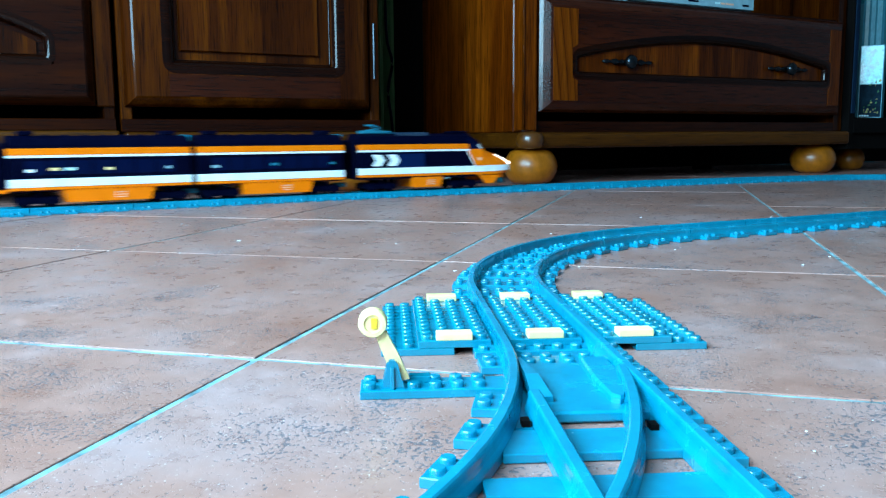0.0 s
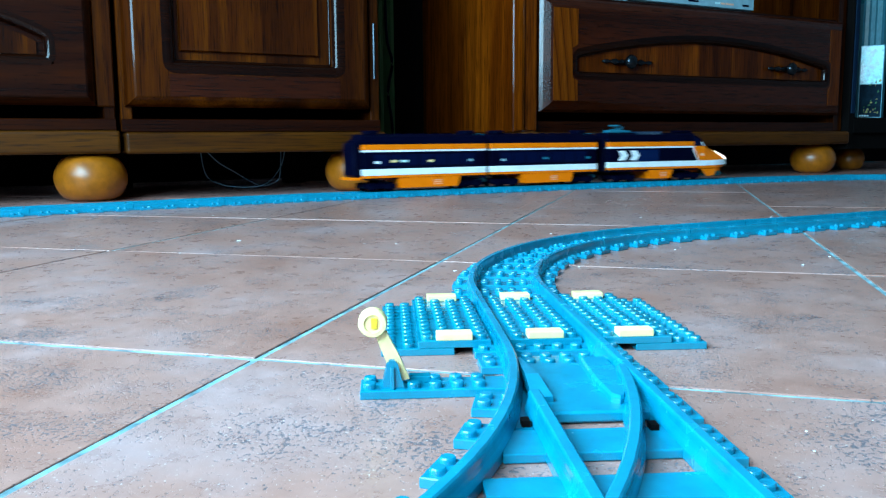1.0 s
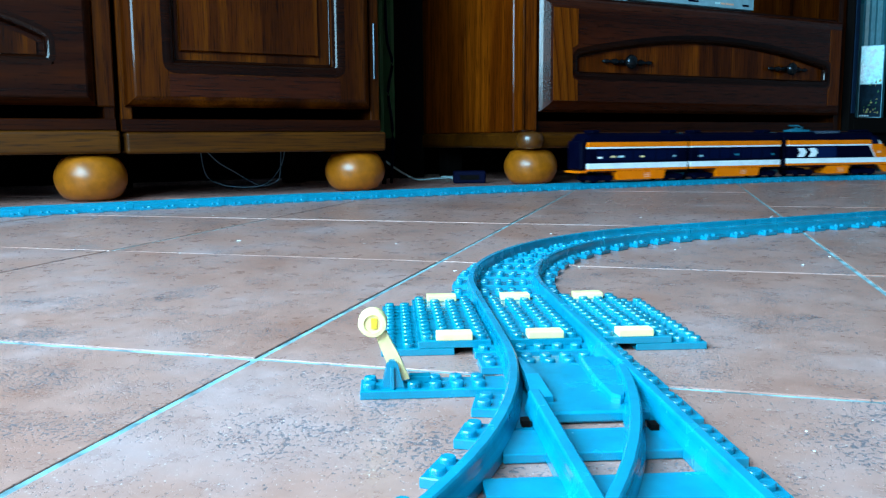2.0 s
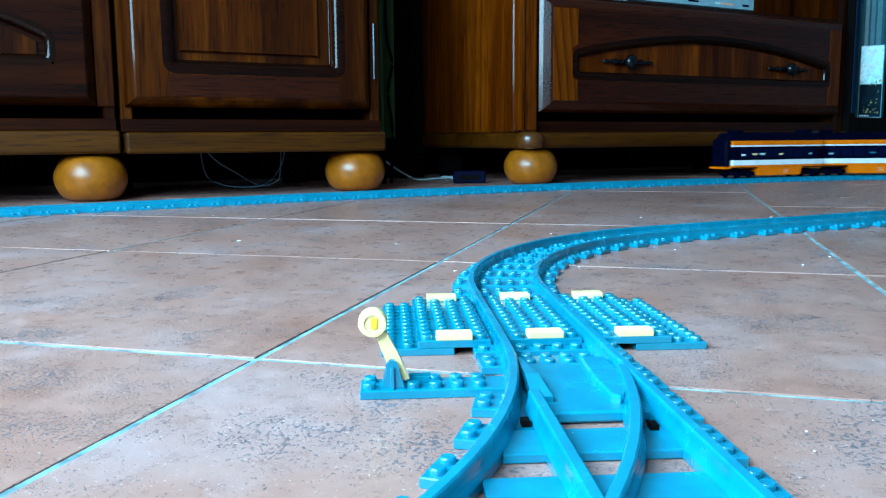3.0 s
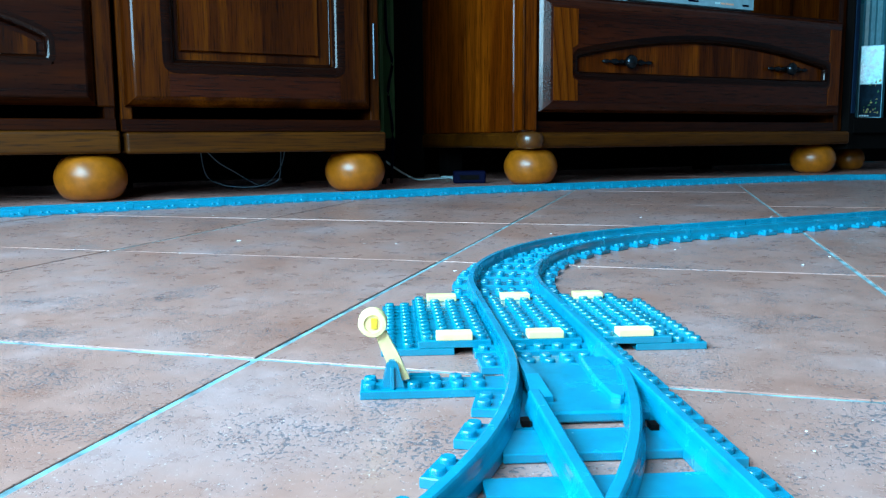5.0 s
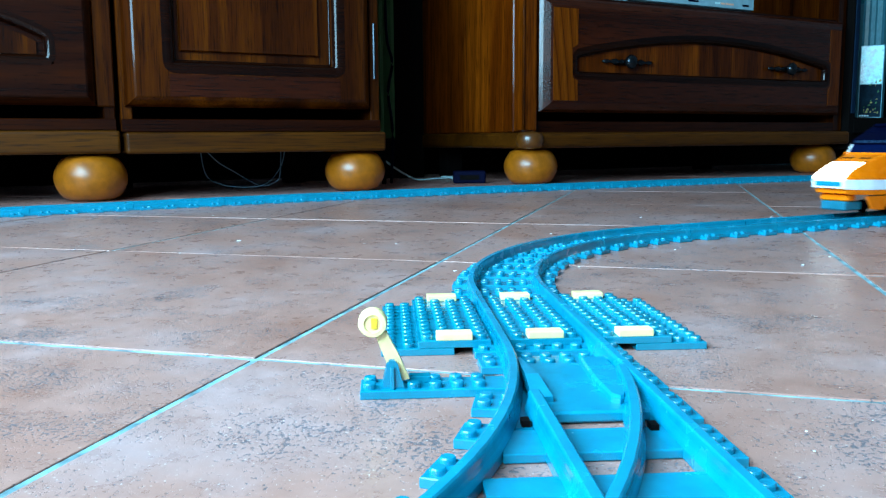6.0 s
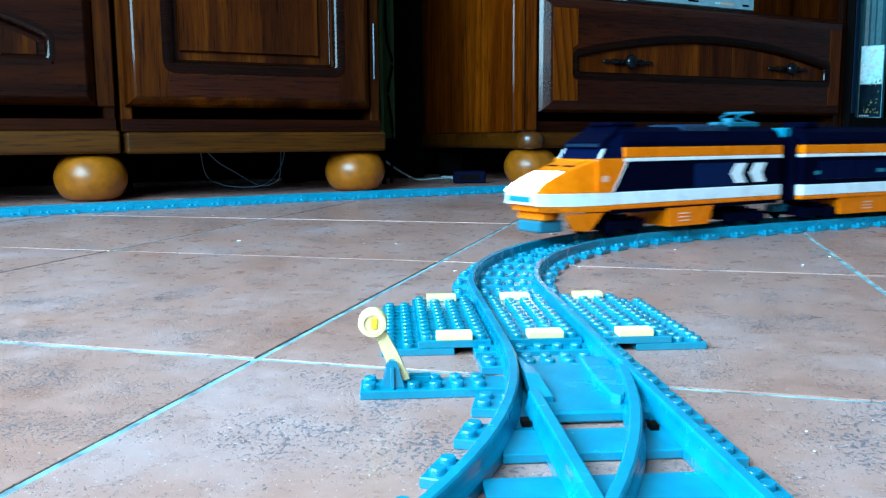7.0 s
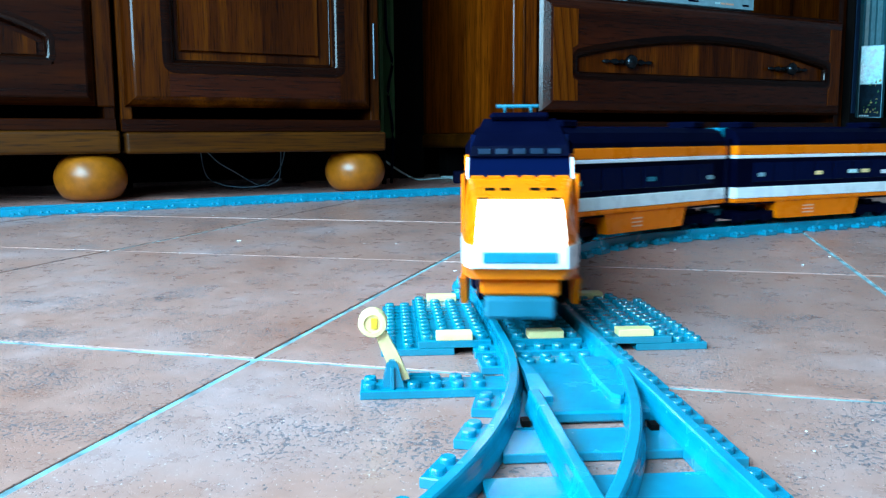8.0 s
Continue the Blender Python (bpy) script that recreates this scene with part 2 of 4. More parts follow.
def spin(bm, profile, n=28, x=0, y=0, axis="z"):
    """A turned body from (radius, height) pairs."""
    rings = []
    for r, z in profile:
        ring = []
        for i in range(n):
            a = 2 * math.pi * i / n
            cx, cy = r * math.cos(a), r * math.sin(a)
            ring.append(bm.verts.new({"z": (x + cx, y + cy, z), "y": (x + cx, z, y + cy), "x": (z, x + cx, y + cy)}[axis]))
        rings.append(ring)
    for a, b in zip(rings, rings[1:]):
        for i in range(n):
            bm.faces.new((a[i], a[(i + 1) % n], b[(i + 1) % n], b[i]))
    bm.faces.new(rings[0][::-1])
    bm.faces.new(rings[-1])
    return bm


def tube(bm, pts, r, n=8):
    """A round cable through points."""
    pts = [Vector(p) for p in pts]
    fine = []
    for i in range(len(pts) - 1):
        p0, p1, p2, p3 = pts[max(i - 1, 0)], pts[i], pts[i + 1], pts[min(i + 2, len(pts) - 1)]
        for k in range(8):
            t = k / 8
            fine.append(0.5 * ((2 * p1) + (p2 - p0) * t + (2 * p0 - 5 * p1 + 4 * p2 - p3) * t * t + (3 * p1 - p0 - 3 * p2 + p3) * t ** 3))
    fine.append(pts[-1])
    secs = []
    for i, c in enumerate(fine):
        d = (fine[min(i + 1, len(fine) - 1)] - fine[max(i - 1, 0)]).normalized()
        a = d.cross(Vector((0, 0, 1)))
        a = a.normalized() if a.length > 1e-4 else Vector((1, 0, 0))
        b = d.cross(a)
        secs.append([c + r * (math.cos(2 * math.pi * k / n) * a + math.sin(2 * math.pi * k / n) * b) for k in range(n)])
    return loft(bm, secs)


# ---- the room ----
def room():
    u0, u1, y0, y1, h = (v * 1000 for v in ROOM)
    floor = new("floor", finish("floor", box(bmesh.new(), u0 - 200, u1 + 200, y0 - 200, y1 + 200, -60, -0.7), M_GROUT))
    floor.matrix_world = FURN
    tagged(floor, "brown terracotta tile floor with pale blue-grey grout", "floor", kind="structure")
    ceil = new("ceiling", finish("ceiling", box(bmesh.new(), u0 - 200, u1 + 200, y0 - 200, y1 + 200, h, h + 100), M_CEIL))
    ceil.matrix_world = FURN
    tagged(ceil, "plain matt off-white ceiling", "ceiling", kind="structure")
    wy0, wy1, wz0, wz1 = (v * 1000 for v in WIN)
    bm = bmesh.new()
    for a in ((u0 - 200, u0, y0 - 200, wy0, 0.2, h), (u0 - 200, u0, wy1, y1 + 200, 0.2, h), (u0 - 200, u0, wy0, wy1, 0.2, wz0), (u0 - 200, u0, wy0, wy1, wz1, h)):
        box(bm, *a)
    walls = [("wall_west", bm)]
    walls.append(("wall_east", box(bmesh.new(), u1, u1 + 200, y0 - 200, y1 + 200, 0.2, h)))
    walls.append(("wall_north", box(bmesh.new(), u0, u1, y1, y1 + 200, 0.2, h)))
    walls.append(("wall_south", box(bmesh.new(), u0, u1, y0 - 200, y0, 0.2, h)))
    for name, b in walls:
        w = new(name, finish(name, b, M_WALL))
        w.matrix_world = FURN
        tagged(w, "plain matt painted room wall", "wall", kind="structure")
    # near-black board, added to stand in for the shade under the cabinets
    skirting = new("low_shade_board", finish("low_shade_board", box(bmesh.new(), u0 + 2, u1 - 2, y1 - 16, y1 - 1, 0.3, 95, 2), M_DARK))
    skirting.matrix_world = FURN
    tagged(skirting, "added near-black skirting board for the shade below the cabinets", "skirting board", kind="structure")
    win = thing("window_1", "white painted window that lights the room", "window", FURN, kind="structure")
    bm = bmesh.new()
    for a in ((wy0, wy0 + 60, wz0, wz1), (wy1 - 60, wy1, wz0, wz1), (wy0 + 60, wy1 - 60, wz0, wz0 + 60), (wy0 + 60, wy1 - 60, wz1 - 60, wz1), ((wy0 + wy1) / 2 - 35, (wy0 + wy1) / 2 + 35, wz0 + 60, wz1 - 60)):
        box(bm, u0 - 150, u0 - 90, a[0], a[1], a[2], a[3], 4)
    part("window_frame", bm, M_OUT, win)
    part("window_sill", box(bmesh.new(), u0 - 85, u0 + 30, wy0 + 2, wy1 - 2, wz0 + 1, wz0 + 26, 4), M_OUT, win)
    return floor


FLOOR = room()


def bun_foot(parent, u, y, r=55, h=72):
    bm = bmesh.new()
    prof = [(r * 0.50, 0)] + [(r * (0.50 + 0.50 * math.sin(math.pi * (0.08 + 0.84 * k / 12)) ** 0.8), h * k / 12) for k in range(1, 12)] + [(r * 0.55, h)]
    spin(bm, prof, 32)
    return part("bun_foot", bm, M_BALL, parent, "turned honey-coloured wooden bun foot", pose(u / 1000, y / 1000, 0), True)


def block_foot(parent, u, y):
    """A plain square rear foot; its near-black colour stands in for shade."""
    return part("rear_foot", box(bmesh.new(), u - 22, u + 22, y - 20, y + 20, 0, 73, 2), M_DARK, parent, "plain rear foot coloured near black for the shade below the cabinet")


def raised_panel(bm, x0, x1, z0, z1, y, depth, bev):
    """A slab whose front rim is chamfered all round; its back lies at y, its front at y - depth."""
    a = [(x0, y, z0), (x1, y, z0), (x1, y, z1), (x0, y, z1)]
    b = [(x0, y - depth * 0.35, z0), (x1, y - depth * 0.35, z0), (x1, y - depth * 0.35, z1), (x0, y - depth * 0.35, z1)]
    c = [(x0 + bev, y - depth, z0 + bev), (x1 - bev, y - depth, z0 + bev), (x1 - bev, y - depth, z1 - bev), (x0 + bev, y - depth, z1 - bev)]
    return loft(bm, [a, b, c])


def moulding(bm, outline, y, w=9, d=8, cove=False):
    """A rounded bead, or an edge that falls inwards, swept round a closed outline of (x, z) on the plane y."""
    n = len(outline)
    secs = []
    cx = sum(p[0] for p in outline) / n
    cz = sum(p[1] for p in outline) / n
    for i in range(n):
        p, a, b = Vector(outline[i]), Vector(outline[i - 1]), Vector(outline[(i + 1) % n])
        t1, t2 = (p - a).normalized(), (b - p).normalized()
        nrm = Vector((t1.y + t2.y, -t1.x - t2.x))
        nrm = nrm.normalized() / max(0.5, nrm.normalized().dot(Vector((t1.y, -t1.x))))
        if nrm.dot(p - Vector((cx, cz))) < 0:
            nrm = -nrm
        ring = []
        for k in range(7):
            ang = math.pi * k / 6
            o = p + nrm * (w / 2 * math.cos(ang))
            ring.append((o.x, y - d * (1 if cove and k < 3 else math.sin(ang)), o.y))
        secs.append(ring)
    rings = [[bm.verts.new(c) for c in s] for s in secs]
    for i in range(n):
        a, b = rings[i], rings[(i + 1) % n]
        for k in range(6):
            bm.faces.new((a[k], a[k + 1], b[k + 1], b[k]))
    return bm


def arch(x0, x1, z0, zend, ztop, n=16):
    """Outline of a drawer panel: flat below, arched above."""
    pts = [(x0, z0), (x1, z0)]
    for k in range(n + 1):
        t = k / n
        pts.append((x1 + (x0 - x1) * t, zend + (ztop - zend) * math.sin(math.pi * t) ** 0.9))
    return pts


def rounded(outline, r, n=5):
    """Rounds the corners of a closed outline where it turns sharply."""
    out, k = [], len(outline)
    for i in range(k):
        p, a, b = Vector(outline[i]), Vector(outline[i - 1]), Vector(outline[(i + 1) % k])
        d1, d2 = a - p, b - p
        if d1.angle(d2) > radians(150):
            out.append(tuple(p))
            continue
        q = min(r, d1.length * 0.45, d2.length * 0.45)
        s0, s1 = p + d1.normalized() * q, p + d2.normalized() * q
        for j in range(n + 1):
            t = j / n
            out.append(tuple((1 - t) ** 2 * s0 + 2 * t * (1 - t) * p + t * t * s1))
    return out


def flat(bm, outline, y0, y1):
    """A board with any outline of (x, z), between the planes y0 and y1."""
    return loft(bm, [[(x, y0, z) for x, z in outline], [(x, y1, z) for x, z in outline]])


def arched_front(bm, x0, x1, z0, z1, y, depth, bev, opening):
    """A chamfered slab with an arched opening sunk into it."""
    outer = [(x0 + bev, z0 + bev), (x1 - bev, z0 + bev), (x1 - bev, z1 - bev), (x0 + bev, z1 - bev)]
    rim = [(x0, z0), (x1, z0), (x1, z1), (x0, z1)]
    a = [bm.verts.new((x, y, z)) for x, z in rim]
    b = [bm.verts.new((x, y - depth * 0.35, z)) for x, z in rim]
    c = [bm.verts.new((x, y - depth, z)) for x, z in outer]
    rows = [a, b]
    for k, (g, d) in enumerate(((0.25, 0.36), (0.8, 0.88))):
        g, yy = bev * g, y - depth * (0.35 + 0.65 * d)
        rows.append([bm.verts.new((x, yy, z)) for x, z in ((x0 + g, z0 + g), (x1 - g, z0 + g), (x1 - g, z1 - g), (x0 + g, z1 - g))])
    rows.append(c)
    for p, q in zip(rows, rows[1:]):
        for i in range(4):
            j = (i + 1) % 4
            bm.faces.new((p[i], p[j], q[j], q[i]))
    o = [bm.verts.new((x, y - depth, z)) for x, z in opening]
    cx = sum(x for x, z in opening) / len(opening)
    ex = max(abs(x - cx) for x, z in opening)
    zl = min(z for x, z in opening)
    w = [bm.verts.new((cx + (x - cx) * (ex - 8) / ex, y - depth * 0.3, z + (5 if z - zl < 1 else -6))) for x, z in opening]
    n = len(o)
    for i in range(n):
        bm.faces.new((o[i], o[(i + 1) % n], w[(i + 1) % n], w[i]))
    bm.faces.new(w)
    # the face round the opening: bottom, sides and top
    bm.faces.new((c[0], c[1], o[1], o[0]))
    bm.faces.new((c[1], c[2], o[2], o[1]))
    bm.faces.new((c[3], c[0], o[0], o[n - 1]))
    mid = n // 2 + 1
    for i in range(2, mid):
        bm.faces.new((c[2], o[i + 1], o[i]))
    for i in range(mid, n - 1):
        bm.faces.new((c[3], o[i + 1], o[i]))
    bm.faces.new((c[2], c[3], o[mid]))
    return bm


def panel_frame(bm, outer, inner, y, depth, bev, inbev):
    """A door: a frame with chamfered outer and inner edges round a sunk field."""
    def rect(r, grow, yy):
        return [bm.verts.new(c) for c in ((r[0] - grow, yy, r[2] - grow), (r[1] + grow, yy, r[2] - grow), (r[1] + grow, yy, r[3] + grow), (r[0] - grow, yy, r[3] + grow))]
    rings = [rect(outer, 0, y)]
    for g, d in ((0, 0), (0.25, 0.38), (0.8, 0.9), (1, 1)):
        rings.append(rect(outer, -bev * g, y - depth * (0.3 + 0.7 * d)))
    for k in range(6):
        t = math.pi / 2 * k / 5
        rings.append(rect(inner, -inbev * math.sin(t), y - depth + (depth - 5) * (1 - math.cos(t))))
    for p, q in zip(rings, rings[1:]):
        for k in range(4):
            bm.faces.new((p[k], p[(k + 1) % 4], q[(k + 1) % 4], q[k]))
    bm.faces.new(rings[-1])
    bm.faces.new(rings[0][::-1])
    return bm


def drawer_handle(parent, u, z, y):
    bm = bmesh.new()
    spin(bm, [(7, 0), (8, -4), (6, -8), (13, -14), (15, -20), (12, -26), (5, -29)], 20, 0, 0, "y")
    for s in (-1, 1):
        prof = [(3, s * 8), (6, s * 17), (3.2, s * 25), (7, s * 34), (4.4, s * 42), (2.6, s * 49), (5, s * 58), (2, s * 68)]
        rings = spin(bmesh.new(), prof, 10, -8, 0, "x")
        me = bpy.data.meshes.new("spindle")
        rings.to_mesh(me)
        rings.free()
        bm.from_mesh(me)
        bpy.data.meshes.remove(me)
    return part("handle", bm, M_IRON, parent, "dark iron drawer pull", pose(u / 1000, y / 1000, z / 1000), True)


def carcass(parent, u0, u1, y0, y1, z0, z1, t=18):
    for name, a in (("side_panel", (u0, u0 + t, y0, y1, z0, z1)), ("side_panel", (u1 - t, u1, y0, y1, z0, z1))):
        part(name, box(bmesh.new(), *a, 2), M_WOODV, parent)
    part("base_board", box(bmesh.new(), u0 + t + 0.5, u1 - t - 0.5, y0, y1 - 8, z0, z0 + t), M_WOOD, parent)
    part("top_board", box(bmesh.new(), u0 + t + 0.5, u1 - t - 0.5, y0, y1 - 8, z1 - t, z1), M_WOOD, parent)
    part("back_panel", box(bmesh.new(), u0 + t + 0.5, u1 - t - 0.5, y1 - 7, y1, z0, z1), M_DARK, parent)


def drawer_cabinet():
    c = thing("drawer_cabinet", "dark-stained wooden drawer cabinet with arched carved front", "cabinet", FURN)
    u0, u1, yf = -1115, -579, 8
    part("plinth", box(bmesh.new(), u0 - 4, u1 + 3, yf - 22, 420, 74, 110, 5, 3), M_PLINTH, c, "honey-coloured plinth")
    carcass(c, u0, u1, yf, 420, 110.5, 560)
    part("face_frame", box(bmesh.new(), u0, u1, yf - 5, yf - 0.5, 110.5, 128.4, 1), M_WOOD, c)
    part("stile", box(bmesh.new(), u1 - 28, u1, yf - 6, yf - 0.5, 146.5, 560, 2), M_WOODV, c)
    op = arch(-1030, -664, 207, 252, 300)
    d = part("drawer_front", arched_front(bmesh.new(), -1080, -608, 148, 400, yf - 0.8, 26, 14, op), M_WOOD, c)
    part("panel", flat(bmesh.new(), arch(-1008, -686, 222, 241, 284), yf - 14, yf - 8.4), M_WOODV, d)
    part("bead", moulding(bmesh.new(), rounded(arch(-1024, -669, 213, 250, 298), 9), yf - 17.4, 15, 10, True), M_BEAD, d, "dark rounded bead round the panel", smooth=True)
    part("drawer_front", raised_panel(bmesh.new(), -1080, -608, 406, 556, yf - 0.8, 24, 14), M_WOOD, c)
    for u in (-618, -1065):
        bun_foot(c, u, 30)
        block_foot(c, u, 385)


def door_cabinet():
    c = thing("door_cabinet", "dark-stained wooden cabinet with a raised-panel door", "cabinet", FURN)
    u0, u1, yf = -572, -128, 2
    part("plinth", box(bmesh.new(), u0 + 2, u1 + 2, yf - 24, 420, 73, 107, 5, 3), M_PLINTH, c, "honey-coloured plinth")
    carcass(c, u0, u1, yf, 420, 107.5, 760)
    part("face_frame", box(bmesh.new(), u0, u1, yf - 4, yf - 0.5, 107.5, 128, 1), M_WOOD, c)
    door = part("door", panel_frame(bmesh.new(), (-566, -152, 147, 740), (-504, -207, 203, 702), yf - 0.8, 24, 16, 17), M_WOODV, c, "panelled door with chamfered edges")
    part("rail", box(bmesh.new(), -500, -213, yf - 25.8, yf - 24.3, 163, 198, 0.3), M_RAIL, door)
    part("bead", moulding(bmesh.new(), rounded([(-499, 209), (-213, 209), (-213, 706), (-499, 706)], 11), yf - 15.4, 20, 10, True), M_BEAD, door, "dark rounded bead round the panel", smooth=True)
    part("bead", moulding(bmesh.new(), rounded([(-488, 220), (-225, 220), (-225, 695), (-488, 695)], 5), yf - 8, 4, 2.5), M_BEAD, door, smooth=True)
    part("panel", raised_panel(bmesh.new(), -480, -246, 235, 684, yf - 8, 5, 2), M_WOODV, door, "figured raised door panel")
    bm = bmesh.new()
    cyl(bm, -146, yf - 20, 200, 296, 3.2, 10)
    part("hinge", bm, M_IRON, door, "slim dark metal hinge")
    bun_foot(c, -166, 32)
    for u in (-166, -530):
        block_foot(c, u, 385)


def tv_cabinet():
    c = thing("tv_cabinet", "dark-stained wooden media cabinet with one wide drawer", "cabinet", FURN)
    u0, u1, yf = 176, 1158, 2
    bm = box(bmesh.new(), u0 - 6, u1 + 2, yf - 26, 440, 73, 105, 7, 3)
    part("plinth", bm, M_PLINTH, c, "honey-coloured plinth")
    part("corner_boss", spin(bmesh.new(), [(6, 72), (22, 74.5), (26, 81), (28, 89), (26, 98), (22, 104.5), (6, 107)], 32, u0 + 16, yf - 14), M_BOSS, c, "rounded plinth corner", smooth=True)
    part("side_panel", box(bmesh.new(), u0, u0 + 18, yf + 22, 440, 105.5, 640, 2), M_FIGURE, c)
    part("side_panel", box(bmesh.new(), u1 - 30, u1, yf, 440, 105.5, 640, 2), M_WOODV, c)
    part("post", box(bmesh.new(), u0, u0 + 34, yf - 14, yf + 21.5, 106.5, 640, 4, 2), M_FIGURE, c)
    part("post_bead", cyl(bmesh.new(), u0 + 1, yf - 14, 106.5, 640, 3.0, 12), M_WOODV, c, smooth=True)
    part("post_collar", spin(bmesh.new(), [(10, 105.5), (17, 106), (17, 109), (10, 110)], 20, u0 + 10, yf - 6), M_WOOD, c)
    part("base_board", box(bmesh.new(), u0 + 34.5, u1 - 30.5, yf, 430, 105.5, 127), M_WOOD, c)
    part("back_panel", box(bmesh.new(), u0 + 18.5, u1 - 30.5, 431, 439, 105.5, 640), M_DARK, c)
    part("shelf", box(bmesh.new(), u0 + 18.5, u1 - 30.5, yf + 4, 430, 366, 380, 2), M_WOOD, c)
    op = arch(292, 1068, 219, 262, 306)
    d = part("drawer_front", arched_front(bmesh.new(), 216, 1126, 145, 372, yf - 0.8, 26, 22, op), M_RAIL, c)
    bm = flat(bmesh.new(), arch(306, 1052, 225, 254, 297), yf - 14, yf - 7.8)
    part("panel", bm, M_FIGURE, d, "figured arched panel, its colour raised for the light on it")
    part("bead", moulding(bmesh.new(), rounded(arch(294, 1060, 219, 262, 306), 12), yf - 17.4, 17, 10, True), M_BEAD, d, "dark rounded bead round the panel", smooth=True)
    part("stile", flat(bmesh.new(), [(238, 168), (298, 168), (298, 208), (285, 214), (284, 272), (298, 280), (298, 349), (238, 349)], yf - 28.6, yf - 26.9), M_FLAME, d, "strongly grained stile")
    part("stile", flat(bmesh.new(), [(1064, 168), (1103, 168), (1103, 349), (1064, 349), (1064, 274), (1071, 268), (1071, 214), (1064, 208)], yf - 28.6, yf - 26.9), M_FIGURE, d)
    drawer_handle(d, 434, 250, yf - 13)
    drawer_handle(d, 925, 251, yf - 13)
    for u, y in ((219, 24), (1100, 36)):
        bun_foot(c, u, y)
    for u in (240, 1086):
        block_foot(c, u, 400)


def set_top_box():
    m = FURN @ pose(0.659, 0.11, 0.380)
    b = thing("disc_player", "flat silver disc player on the media cabinet shelf", "disc player", m)
    part("casing", box(bmesh.new(), -190, 190, -85, 150, 6, 50, 3, 2), M_SILVER, b)
    part("fascia", box(bmesh.new(), -188, 188, -89, -85.4, 7, 49, 1), M_SILVER, b)
    for x, w, mat in ((62, 16, M_COVER), (80, 12, M_PINK), (95, 26, M_PINK), (150, 20, M_BLACK), (-20, 30, M_BLACK)):
        part("printed_bar", box(bmesh.new(), x, x + w, -90, -89.2, 14, 18), mat, b)
    for x in (-165, 165):
        for y in (-65, 130):
            part("rubber_foot", cyl(bmesh.new(), x, y, 0, 6.0, 12, 14), M_BLACK, b)


def book_shelf():
    c = thing("bookcase", "dark open wooden bookcase holding upright books", "bookcase", FURN)
    u0, u1 = 1164, 1640
    part("side_panel", box(bmesh.new(), u0, u0 + 20, -14, 430, 60, 640, 2), M_DARK, c)
    part("side_panel", box(bmesh.new(), u1 - 20, u1, -14, 430, 60, 640, 2), M_DARK, c)
    part("base_board", box(bmesh.new(), u0 + 20.5, u1 - 20.5, -14, 430, 100, 140, 2), M_DARK, c)
    part("back_panel", box(bmesh.new(), u0 + 20.5, u1 - 20.5, 422, 430, 140.5, 640), M_DARK, c)
    for u, y in ((1352, 112), (1600, 60), (1600, 390)):
        bun_foot(c, u, y, 38, 60)
    part("base_rail", box(bmesh.new(), u0 + 20.5, u1 - 20.5, 0, 420, 60, 99.5), M_DARK, c)
    # strip whose navy colour stands in for light along the panel's front edge
    part("front_strip", box(bmesh.new(), u0 + 5, u0 + 19, -17, -14.2, 150, 640, 0.8), M_EDGE, c, "strip coloured navy for the lit edge of the side panel")
    b = thing("book", "book with a picture cover standing face out", "book", FURN @ pose(1.280, 0.045, 0.1402, 0, 0, -56), "books on the bookcase")
    part("pages", box(bmesh.new(), 1, 55, 2, 20, 1, 186), M_PAPER, b)
    part("cover", box(bmesh.new(), 0, 56, 0, 1.8, 0, 188, 0.4), M_SPINE, b)
    part("cover", box(bmesh.new(), 0, 56, 20.2, 22, 0, 188, 0.4), M_SPINE, b)
    part("cover_picture", box(bmesh.new(), 2, 54, -0.5, -0.05, 88, 186), M_SKY, b, "pale blue picture print")
    part("cover_picture", box(bmesh.new(), 2, 54, -0.5, -0.05, 2, 87), M_NIGHT, b, "dark picture print")
    rng = random.Random(11)
    for j in range(34):
        zz, xx = 10 + 84 * rng.random() ** 1.4, rng.uniform(3, 47)
        w, h = rng.uniform(2, 7), rng.uniform(2, 8)
        part("printed_mark", flat(bmesh.new(), [(xx, zz), (xx + w, zz + 1), (xx + w * 0.7, zz + h), (xx + w * 0.2, zz + h * 0.8)], -0.9, -0.55), (M_BRASS, M_LEAF, M_NIGHT)[j % 3], b)
    for j in range(4):
        part("printed_bar", box(bmesh.new(), 4 + 6 * j, 8.5 + 6 * j, -0.9, -0.55, 4, 8), M_COVER, b)
    x = 1306
    for w, h, d, mat in ((12, 300, 185, M_PAPER), (8, 345, 190, M_SPINE), (14, 318, 180, M_COVER), (7, 335, 180, M_SPINE), (16, 322, 180, M_PALE), (6, 338, 180, M_SPINE), (20, 316, 180, M_PALE), (10, 330, 180, M_SPINE), (16, 318, 180, M_PAPER)):
        b = thing("book", "upright blue-green paper-bound book on the shelf", "book", FURN @ pose(x / 1000, 0.070, 0.1402), "books on the bookcase")
        part("pages", box(bmesh.new(), 1, w - 1, 2, d, 0.5, h - 2), M_PAPER, b)
        part("cover", box(bmesh.new(), 0, w, 0, 1.8, 0, h, 0.4), mat, b)
        part("cover", box(bmesh.new(), 0, 0.9, 1.9, d + 2, 0, h), mat, b)
        x += w + 1.5


